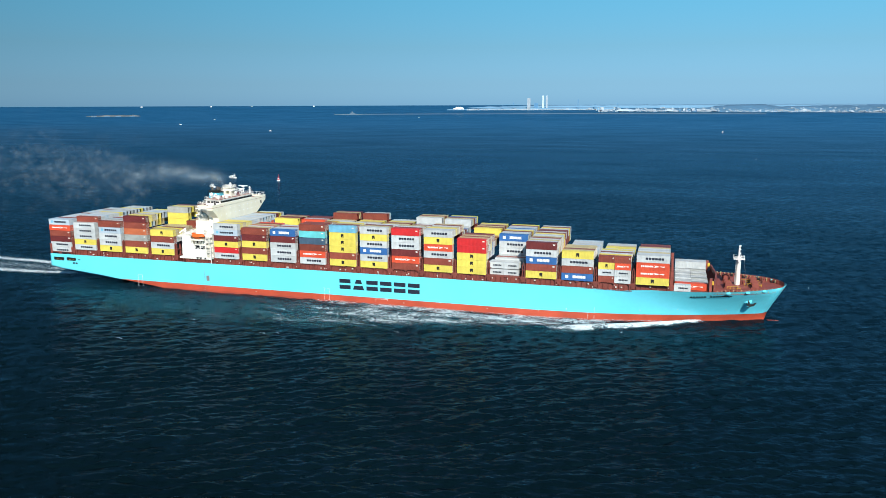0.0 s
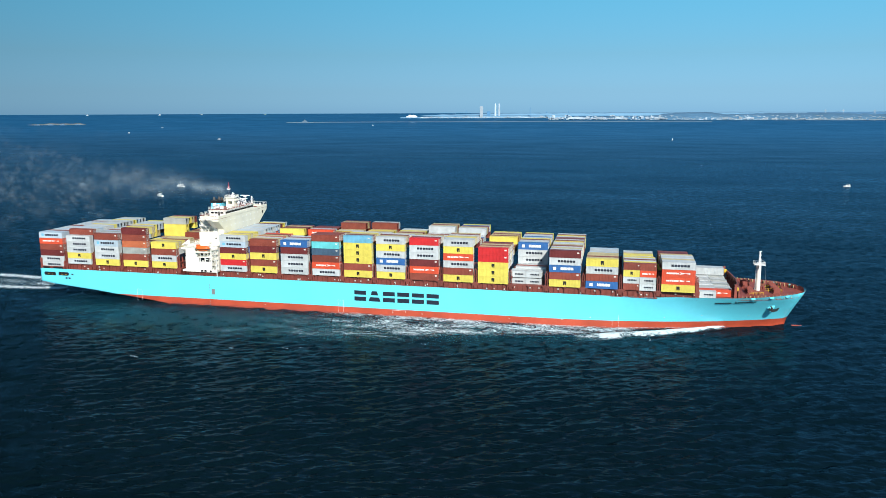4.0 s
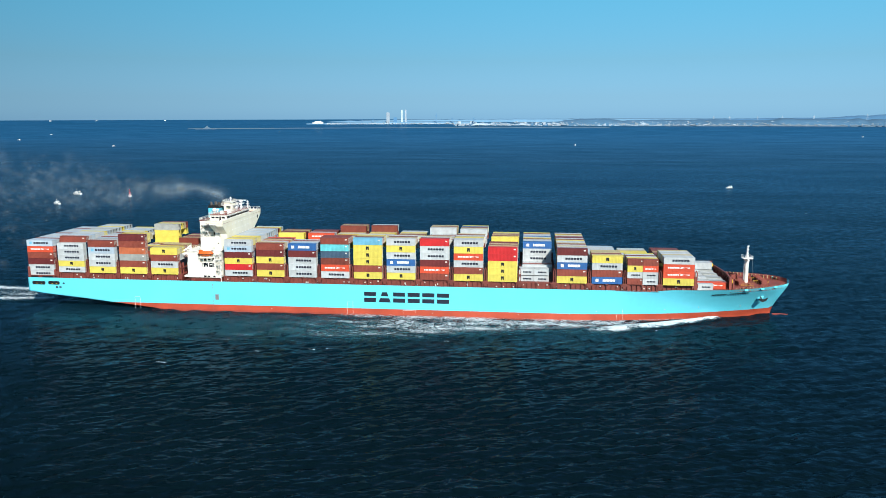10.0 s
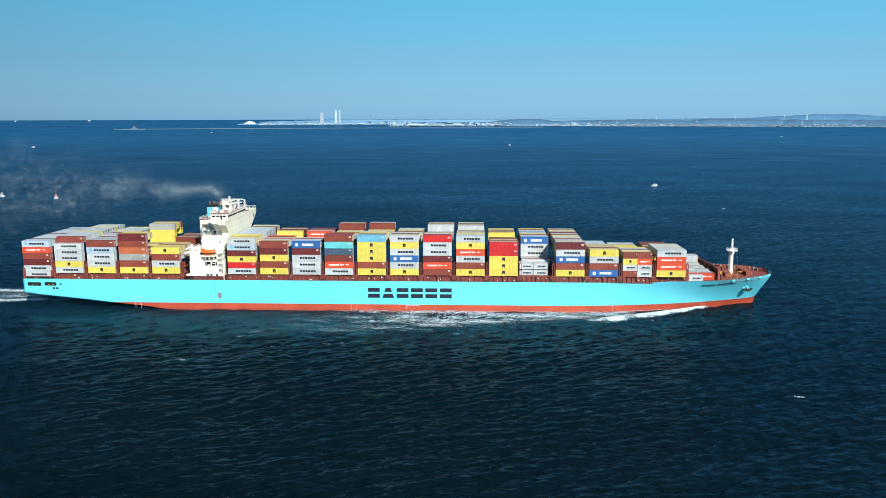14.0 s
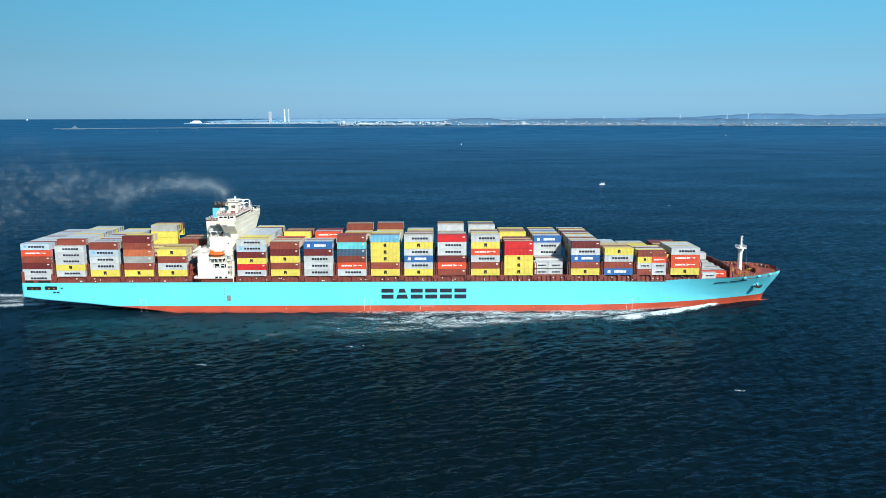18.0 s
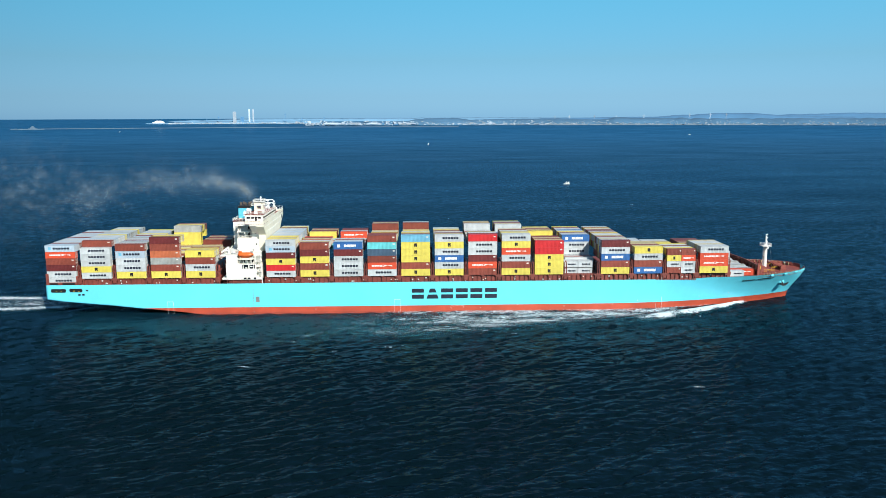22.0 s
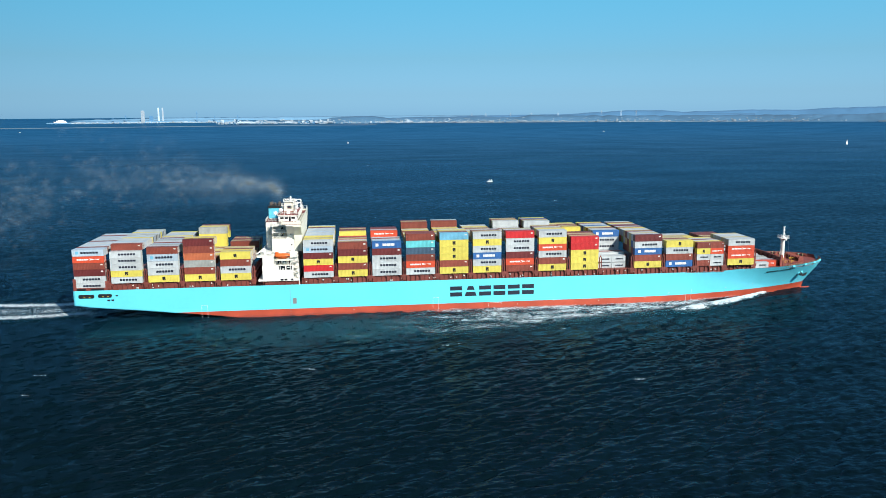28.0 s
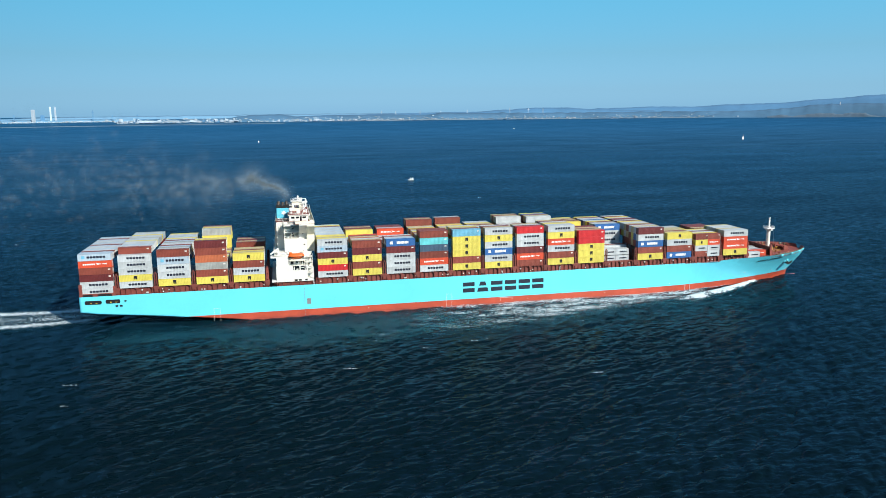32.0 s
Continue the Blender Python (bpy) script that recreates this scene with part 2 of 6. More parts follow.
def foam_material(name, alpha_scale, lo, hi, thick):
    """White foam broken into lace by noise, with holes."""
    m = bpy.data.materials.new(name)
    m.use_nodes = True
    n, l = m.node_tree.nodes, m.node_tree.links
    b = n["Principled BSDF"]
    b.inputs["Specular IOR Level"].default_value = 0.2
    tc = n.new("ShaderNodeTexCoord")
    mp = n.new("ShaderNodeMapping")
    mp.inputs["Scale"].default_value = (0.65, 1.0, 1.0)
    l.new(tc.outputs["Object"], mp.inputs["Vector"])
    t = n.new("ShaderNodeTexNoise")
    t.inputs["Scale"].default_value = alpha_scale
    t.inputs["Detail"].default_value = 6
    t.inputs["Roughness"].default_value = 0.65
    t.inputs["Distortion"].default_value = 0.8
    l.new(mp.outputs[0], t.inputs["Vector"])
    at = n.new("ShaderNodeAttribute")
    at.attribute_name = "cover"
    # thin threads where a second field crosses its middle
    web = n.new("ShaderNodeTexNoise")
    web.inputs["Scale"].default_value = alpha_scale * 0.85
    web.inputs["Detail"].default_value = 4
    web.inputs["Roughness"].default_value = 0.55
    web.inputs["Distortion"].default_value = 1.4
    l.new(mp.outputs[0], web.inputs["Vector"])
    off = n.new("ShaderNodeMath")
    off.operation = "SUBTRACT"
    off.inputs[1].default_value = 0.5
    l.new(web.outputs[0], off.inputs[0])
    mag = n.new("ShaderNodeMath")
    mag.operation = "ABSOLUTE"
    l.new(off.outputs[0], mag.inputs[0])
    thread = n.new("ShaderNodeMapRange")
    thread.inputs["From Min"].default_value, thread.inputs["From Max"].default_value = 0.0, 0.10
    thread.inputs["To Min"].default_value, thread.inputs["To Max"].default_value = 0.10, -0.14
    l.new(mag.outputs[0], thread.inputs["Value"])
    both = n.new("ShaderNodeMath")
    l.new(t.outputs[0], both.inputs[0])
    l.new(thread.outputs[0], both.inputs[1])
    s = n.new("ShaderNodeMath")
    l.new(both.outputs[0], s.inputs[0])
    l.new(at.outputs["Fac"], s.inputs[1])
    r = n.new("ShaderNodeMapRange")
    r.inputs["From Min"].default_value, r.inputs["From Max"].default_value = lo, hi
    r.inputs["To Max"].default_value = thick
    l.new(s.outputs[0], r.inputs["Value"])
    teal = n.new("ShaderNodeMapRange")
    teal.inputs["From Min"].default_value, teal.inputs["From Max"].default_value = 0.1, 0.6
    teal.inputs["To Max"].default_value = 0.40
    l.new(at.outputs["Fac"], teal.inputs["Value"])
    top = n.new("ShaderNodeMath")
    top.operation = "MAXIMUM"
    l.new(r.outputs[0], top.inputs[0])
    l.new(teal.outputs[0], top.inputs[1])
    col = n.new("ShaderNodeMixRGB")
    col.inputs[1].default_value = (0.004, 0.062, 0.095, 1)
    col.inputs[2].default_value = (0.68, 0.78, 0.82, 1)
    l.new(r.outputs[0], col.inputs[0])
    l.new(col.outputs[0], b.inputs["Base Color"])
    l.new(top.outputs[0], b.inputs["Alpha"])
    # short waves run through the foam and the aerated water
    rip = n.new("ShaderNodeTexNoise")
    rip.noise_type = "RIDGED_MULTIFRACTAL"
    rip.inputs["Scale"].default_value = 0.4
    rip.inputs["Detail"].default_value = 5
    l.new(mp.outputs[0], rip.inputs["Vector"])
    bp = n.new("ShaderNodeBump")
    bp.inputs["Distance"].default_value = 0.8
    l.new(rip.outputs[0], bp.inputs["Height"])
    l.new(bp.outputs[0], b.inputs["Normal"])
    gl = n.new("ShaderNodeMapRange")
    gl.inputs["To Min"].default_value, gl.inputs["To Max"].default_value = 0.2, 0.85
    l.new(r.outputs[0], gl.inputs["Value"])
    l.new(gl.outputs[0], b.inputs["Roughness"])
    return m


def smoke_material(name, color, thin, thick):
    m = bpy.data.materials.new(name)
    m.use_nodes = True
    n, l = m.node_tree.nodes, m.node_tree.links
    b = n["Principled BSDF"]
    b.inputs["Base Color"].default_value = (*color, 1)
    b.inputs["Roughness"].default_value = 1.0
    b.inputs["Specular IOR Level"].default_value = 0.0
    tc = n.new("ShaderNodeTexCoord")
    t = n.new("ShaderNodeTexNoise")
    t.inputs["Scale"].default_value = 2.2
    t.inputs["Detail"].default_value = 5
    t.inputs["Distortion"].default_value = 0.6
    l.new(tc.outputs["Object"], t.inputs["Vector"])
    r = n.new("ShaderNodeMapRange")
    r.inputs["From Min"].default_value, r.inputs["From Max"].default_value = 0.38, 0.74
    r.inputs["To Min"].default_value, r.inputs["To Max"].default_value = thin, thick
    l.new(t.outputs[0], r.inputs["Value"])
    l.new(r.outputs[0], b.inputs["Alpha"])
    return m


HULL_BLUE = surface("hull_blue", (0.13, 0.66, 0.80), 0.35, 0, 0.04, 0.05, 0.12, 0.02, 0.7)
BOOT_RED = surface("boot_red", (0.54, 0.085, 0.04), 0.5, 0, 0.12, 0.12, 0.3, 0.02, 0.9)
DECK_RED = surface("deck_red", (0.235, 0.056, 0.040), 0.6, 0, 0.2, 0.3, 0.35, 0.05, 2.0)
HOUSE_WHITE = surface("house_white", (0.78, 0.765, 0.69), 0.5, 0, 0.06, 0.2, 0.12)
CREAM = surface("house_cream", (0.74, 0.71, 0.57), 0.5, 0, 0.06, 0.2, 0.14)
NAVY = surface("letter_navy", (0.012, 0.018, 0.035), 0.5, 0, 0.1)
BLACK = surface("black_paint_and_shade", (0.012, 0.012, 0.013), 0.5, 0, 0.1)
GLASS_AND_SHADE = surface("window_and_shade", (0.012, 0.016, 0.02), 0.12, 0, 0.1)
ORANGE = surface("lifeboat_orange", (0.70, 0.13, 0.02), 0.4, 0, 0.1)
YELLOW_PAINT = surface("yellow_paint", (0.70, 0.45, 0.04), 0.5, 0, 0.1)
STEEL = surface("grey_steel", (0.30, 0.30, 0.30), 0.5, 0.3, 0.15)
SOOT_STEEL = surface("sooty_steel", (0.16, 0.13, 0.11), 0.6, 0.3, 0.3, 1.0, 0.5)
FUNNEL_BLUE = surface("funnel_blue", (0.12, 0.55, 0.72), 0.4, 0, 0.05)
WHITE = surface("white_paint", (0.80, 0.80, 0.78), 0.5, 0, 0.06)
GEAR_WHITE = surface("pale_fittings", (0.62, 0.62, 0.58), 0.5, 0, 0.2)
BOX = {
    "W": surface("box_white", (0.50, 0.54, 0.55), 0.45, 0, 0.12, 0.35, 0.25, 0.05, 5, spec=0.4),
    "S": surface("box_silver", (0.40, 0.50, 0.58), 0.45, 0, 0.10, 0.35, 0.2, 0.05, 5),
    "Y": surface("box_yellow", (0.66, 0.56, 0.10), 0.5, 0, 0.10, 0.35, 0.2, 0.05, 5),
    "R": surface("box_brown", (0.24, 0.055, 0.035), 0.5, 0, 0.25, 0.35, 0.25, 0.05, 5),
    "M": surface("box_maroon", (0.135, 0.022, 0.022), 0.5, 0, 0.2, 0.35, 0.25, 0.05, 5),
    "r": surface("box_red", (0.55, 0.022, 0.025), 0.5, 0, 0.08, 0.35, 0.2, 0.05, 5),
    "H": surface("box_vermilion", (0.60, 0.075, 0.03), 0.5, 0, 0.08, 0.35, 0.2, 0.05, 5),
    "B": surface("box_blue", (0.03, 0.13, 0.36), 0.5, 0, 0.1, 0.35, 0.2, 0.05, 5),
    "G": surface("box_grey", (0.36, 0.38, 0.36), 0.5, 0, 0.2, 0.35, 0.3, 0.05, 5),
    "C": surface("box_teal", (0.12, 0.52, 0.55), 0.5, 0, 0.1, 0.35, 0.25, 0.05, 5),
    "D": surface("box_slate", (0.05, 0.095, 0.15), 0.5, 0, 0.1, 0.35, 0.25, 0.05, 5),
    "O": surface("box_orange", (0.50, 0.14, 0.06), 0.5, 0, 0.1, 0.35, 0.25, 0.05, 5),
    "T": surface("box_tan", (0.50, 0.42, 0.22), 0.5, 0, 0.2, 0.35, 0.3, 0.05, 5),
    "L": surface("box_sky_blue", (0.16, 0.45, 0.62), 0.5, 0, 0.1, 0.35, 0.25, 0.05, 5),
}
BOX_WORDS = {"W": "white", "S": "silver-blue", "Y": "yellow", "R": "brown-red", "M": "dark maroon", "r": "bright red",
             "H": "vermilion red", "B": "deep blue", "G": "weathered grey", "C": "teal", "D": "slate-blue", "O": "faded orange",
             "T": "tan", "L": "sky-blue"}
WATER = water_material()
FOAM_LACE = foam_material("foam_lace", 1.15, 0.99, 1.19, 0.92)
SMOKE_MID = smoke_material("smoke_thick", (0.30, 0.36, 0.39), 0.002, 0.0115)
SMOKE_HAZE = smoke_material("smoke_haze", (0.18, 0.26, 0.32), 0.0, 0.006)


# ---- mesh tools ----
def mesh_of(name, bm, *materials, smooth=False):
    me = bpy.data.meshes.new(name)
    bm.to_mesh(me)
    bm.free()
    for m in materials:
        me.materials.append(m)
    if smooth:
        for p in me.polygons:
            p.use_smooth = True
    return me


def part(name, bm, material, parent=None, label="", smooth=False):
    """Links a bmesh as one mesh object under a thing or a part."""
    ob = new(name, mesh_of(name, bm, material, smooth=smooth))
    if parent is not None:
        ob.parent = parent
    return tagged(ob, label) if label else ob


def shared(name, me, parent, x=0, y=0, z=0, rz=0, sx=1, sy=1, sz=1):
    ob = new(name, me)
    ob.parent = parent
    ob.matrix_basis = pose(x, y, z, 0, 0, rz) @ Matrix.Diagonal((sx, sy, sz, 1))
    return ob


def box(bm, x0, x1, y0, y1, z0, z1, bevel=0.0):
    r = bmesh.ops.create_cube(bm, size=1, matrix=Matrix.LocRotScale(((x0 + x1) / 2, (y0 + y1) / 2, (z0 + z1) / 2), None, (x1 - x0, y1 - y0, z1 - z0)))
    if bevel:
        edges = list({e for v in r["verts"] for e in v.link_edges})
        bmesh.ops.bevel(bm, geom=edges, offset=bevel, segments=1, affect="EDGES")
    return bm


def boxes(*rows, bevel=0.0):
    bm = bmesh.new()
    for r in rows:
        box(bm, *r, bevel=bevel)
    return bm


def bar(bm, a, b, r, seg=6, r2=None):
    """A round bar from a to b."""
    a, b = Vector(a), Vector(b)
    d = b - a
    m = Matrix.Translation((a + b) / 2) @ d.to_track_quat("Z", "Y").to_matrix().to_4x4()
    bmesh.ops.create_cone(bm, cap_ends=True, segments=seg, radius1=r, radius2=r if r2 is None else r2, depth=d.length, matrix=m)
    return bm


def bars(rows, r, seg=5):
    bm = bmesh.new()
    for a, b in rows:
        bar(bm, a, b, r, seg)
    return bm


def prism(bm, outline, axis, lo, hi):
    """An outline of two coordinates drawn out along the third axis from lo to hi."""
    def at(p, w):
        return {"x": (w, p[0], p[1]), "y": (p[0], w, p[1]), "z": (p[0], p[1], w)}[axis]
    a = [bm.verts.new(at(p, lo)) for p in outline]
    b = [bm.verts.new(at(p, hi)) for p in outline]
    bm.faces.new(a)
    bm.faces.new(b[::-1])
    for i in range(len(a)):
        j = (i + 1) % len(a)
        bm.faces.new((a[i], b[i], b[j], a[j]))
    bmesh.ops.recalc_face_normals(bm, faces=bm.faces)
    return bm


def rail(rows, height=1.1, gap=2.0):
    """Open guard rail along a chain of points: posts and two rails in one mesh."""
    bm = bmesh.new()
    for a, b in zip(rows, rows[1:]):
        a, b = Vector(a), Vector(b)
        up = Vector((0, 0, height))
        for k in (0.5, 1.0):
            bar(bm, a + up * k, b + up * k, 0.05, 4)
        n = max(1, int((b - a).length / gap))
        for i in range(n + 1):
            p = a.lerp(b, i / n)
            bar(bm, p, p + up, 0.05, 4)
    return bm


def blob(bm, centre, size, seed, detail=2, rough=0.25, freq=0.9):
    """An uneven rounded lump."""
    r = bmesh.ops.create_icosphere(bm, subdivisions=detail, radius=1)
    for v in r["verts"]:
        k = 1 + rough * noise.noise(v.co * freq * 2 + Vector((seed * 7.3, seed * 1.7, seed * 3.1)))
        v.co = Vector((v.co.x * size[0] * k, v.co.y * size[1] * k, v.co.z * size[2] * k)) + Vector(centre)
    return bm


# ---- sea ----
EYE = (290.0, -318.0, 83.3)      # about where the drone hovers
FAR = 4950.0


def dip(r):
    """How far below eye level the water lies at r metres, as a slope: flat sea, then the last stretch bends up to the true horizon."""
    flat = EYE[2] / np.maximum(r, 1.0)
    k = np.clip((r - 3600.0) / (FAR - 3600.0), 0, 1)
    return np.where(r < 3600.0, flat, EYE[2] / 3600.0 + (0.0023 - EYE[2] / 3600.0) * k)


def far_z(r):
    return float(EYE[2] - r * dip(np.array([float(r)]))[0])


def polar(az, r, z=None):
    """A point at az degrees clockwise from +y and r metres from the eye."""
    return Vector((EYE[0] + r * math.sin(radians(az)), EYE[1] + r * math.cos(radians(az)), far_z(r) if z is None else z))


def wave_tile(n, size, turn, seed, low, high, slope):
    """A periodic patch of wind sea holding the wave lengths from low to high: its height and its sideways pull towards the crests."""
    rng = np.random.RandomState(seed)
    k1 = np.fft.fftfreq(n, 1.0 / n) * 2 * math.pi / size
    kx, ky = np.meshgrid(k1, k1)
    k = np.hypot(kx, ky)
    k[0, 0] = 1.0
    along = (kx * math.cos(turn) + ky * math.sin(turn)) / k
    lam = 2 * math.pi / k
    amp = k ** -2.0 * (0.06 + np.abs(along) ** 4) * np.where(along < 0, 0.3, 1.0)
    amp *= (lam >= low) * (lam < high)
    amp[0, 0] = 0
    h = amp * (rng.normal(size=(n, n)) + 1j * rng.normal(size=(n, n)))
    h *= slope / np.hypot(np.real(np.fft.ifft2(1j * kx * h)), np.real(np.fft.ifft2(1j * ky * h))).mean()
    return [np.real(np.fft.ifft2(f)) for f in (h, -1j * kx / k * h, -1j * ky / k * h)]


def tile_at(tile, size, x, y):
    n = tile.shape[0]
    u, v = (x / size * n) % n, (y / size * n) % n
    i, j = u.astype(int) % n, v.astype(int) % n
    a, b = u - np.floor(u), v - np.floor(v)
    i2, j2 = (i + 1) % n, (j + 1) % n
    return tile[j, i] * (1 - a) * (1 - b) + tile[j, i2] * a * (1 - b) + tile[j2, i] * (1 - a) * b + tile[j2, i2] * a * b


WAVES = [(low, high, size, wave_tile(512, size, radians(turn), seed, low, high, slope)) for seed, (low, high, size, turn, slope) in enumerate(
    ((1.2, 2.6, 143.0, 106, 0.115), (2.6, 5.5, 171.0, 116, 0.130), (5.5, 11.0, 197.0, 124, 0.07), (11.0, 34.0, 263.0, 112, 0.022)))]


def swell(x, y, spacing):
    """Height and sideways pull of the wind sea, each band of lengths only where the sheet is fine enough for it."""
    out = [np.zeros_like(x) for _ in range(3)]
    for low, high, size, tiles in WAVES:
        fade = np.clip(1.7 - spacing / (low * 0.42), 0, 1)
        for o, tile in zip(out, tiles):
            o += fade * tile_at(tile, size, x, y)
    return out


def grid_mesh(name, x, y, z, material):
    nr, na = x.shape
    me = bpy.data.meshes.new(name)
    me.vertices.add(nr * na)
    me.vertices.foreach_set("co", np.stack([x, y, z], -1).astype(np.float32).ravel())
    i = np.arange(nr * na).reshape(nr, na)
    q = np.stack([i[:-1, :-1], i[:-1, 1:], i[1:, 1:], i[1:, :-1]], -1).reshape(-1, 4)
    me.loops.add(q.size)
    me.loops.foreach_set("vertex_index", q.astype(np.int32).ravel())
    me.polygons.add(len(q))
    me.polygons.foreach_set("loop_start", np.arange(0, q.size, 4, dtype=np.int32))
    me.polygons.foreach_set("use_smooth", np.ones(len(q), dtype=bool))
    me.materials.append(material)
    me.update(calc_edges=True)
    return me


def make_sea():
    near = 1 / np.linspace(1 / 102.0, 1 / 620.0, 700)
    rings = np.concatenate([[0.5, 50, 80], near, 620 * np.exp(np.linspace(0.008, math.log(FAR / 620), 200))])
    rings[-1] = FAR
    az = np.concatenate([np.linspace(-48.5, 52.5, 1080), np.linspace(56, 311.5, 50)])
    a = np.radians(az)[None, :]
    r = rings[:, None]
    x, y = EYE[0] + r * np.sin(a), EYE[1] + r * np.cos(a)
    gap = np.maximum(r * np.gradient(np.radians(az))[None, :], 0.45 * np.gradient(rings)[:, None])
    z = EYE[2] - r * dip(r) + 0.5 * np.clip((1500 - r) / 900, 0, 1) + np.zeros_like(x)
    up, px, py = swell(x, y, gap)
    k = np.clip((2200 - r) / 900, 0, 1) * np.clip((r - 102) / 12, 0, 1) * (az < 53)[None, :]
    x, y, z = x + 1.0 * k * px, y + 1.0 * k * py, z + k * up
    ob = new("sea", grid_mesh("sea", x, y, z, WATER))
    tagged(ob, "dark blue-green open sea with short wind waves", "sea", kind="structure")


make_sea()


# ---- ship ----
def smooth01(t):
    t = min(1.0, max(0.0, t))
    return t * t * (3 - 2 * t)


def hull_top(x):
    return 13.75 + 0.75 * smooth01((x - 281) / 8) + 0.5 * smooth01((x - 296) / 44) + 0.35 * smooth01((x - 316) / 24)


def stern_run(x):
    """Height at which the side turns under towards the stern."""
    d = max(0.0, x - 8.0)
    return 7.5 - 0.118 * d + 0.0003 * d * d - 0.00003 * max(0.0, d - 34) ** 3


def hull_half(x, z):
    """Half breadth of the hull at x and z."""
    deck, water = 21.45, 21.45
    if x > 282:
        u = min(1.0, (x - 282) / (340.2 - 282))
        deck = 21.45 * math.sqrt(max(0.0, 1 - u ** 2.4))
    if x > 236:
        u = min(1.0, (x - 236) / (332.6 - 236))
        water = 21.45 * (1 - u ** 2.1)
    k = min(1.0, max(0.0, z / 14.6))
    h = water + (deck - water) * k ** 1.35
    if x > 332.6:
        zs = 14.8 * ((x - 332.6) / 7.6) ** 0.8
        h *= math.sqrt(min(1.0, max(0.0, (z - zs) / 3.5)))
    if x < 92:
        h *= min(1.0, max(0.0, (z - stern_run(x) + 0.9) / 0.9)) ** 0.5
    return h


def hull_keel(x):
    zk = -3.0
    if x < 92:
        zk = max(zk, stern_run(x) - 0.9)
    if x > 332.6:
        zk = max(zk, 14.8 * ((x - 332.6) / 7.6) ** 0.8)
    return zk


def hull_skin(bm, z_low, z_high):
    """The shell between two heights, both sides, lofted over the stations."""
    xs = [8.2] + [9.0 + 1.66 * i for i in range(51)] + [120, 160, 200, 230, 244, 256, 266, 275, 281, 285, 290, 296, 302, 308, 313, 318, 322, 326, 329, 332, 334, 336, 337.5, 338.8, 339.6, 340.1]
    n = 16
    for side in (-1, 1):
        rows = []
        for x in xs:
            lo = max(hull_keel(x), z_low(x))
            hi = max(lo, min(z_high(x), hull_top(x)))
            rows.append([bm.verts.new((x, side * hull_half(x, lo + (hi - lo) * (j / n) ** 2.2), lo + (hi - lo) * (j / n) ** 2.2)) for j in range(n + 1)])
        for a, b in zip(rows, rows[1:]):
            for j in range(n):
                f = (a[j], b[j], b[j + 1], a[j + 1])
                bm.faces.new(f if side < 0 else f[::-1])
        if side < 0:
            first = rows[0]
        else:
            for j in range(n):
                bm.faces.new((first[j], first[j + 1], rows[0][j + 1], rows[0][j]))
    bmesh.ops.remove_doubles(bm, verts=bm.verts, dist=0.004)
    bmesh.ops.dissolve_degenerate(bm, edges=bm.edges, dist=0.002)
    return bm


ship = new("container_ship")
tagged(ship, "long pale-blue container ship with red waterline under way at sea", "ship")
BOOT = 3.45


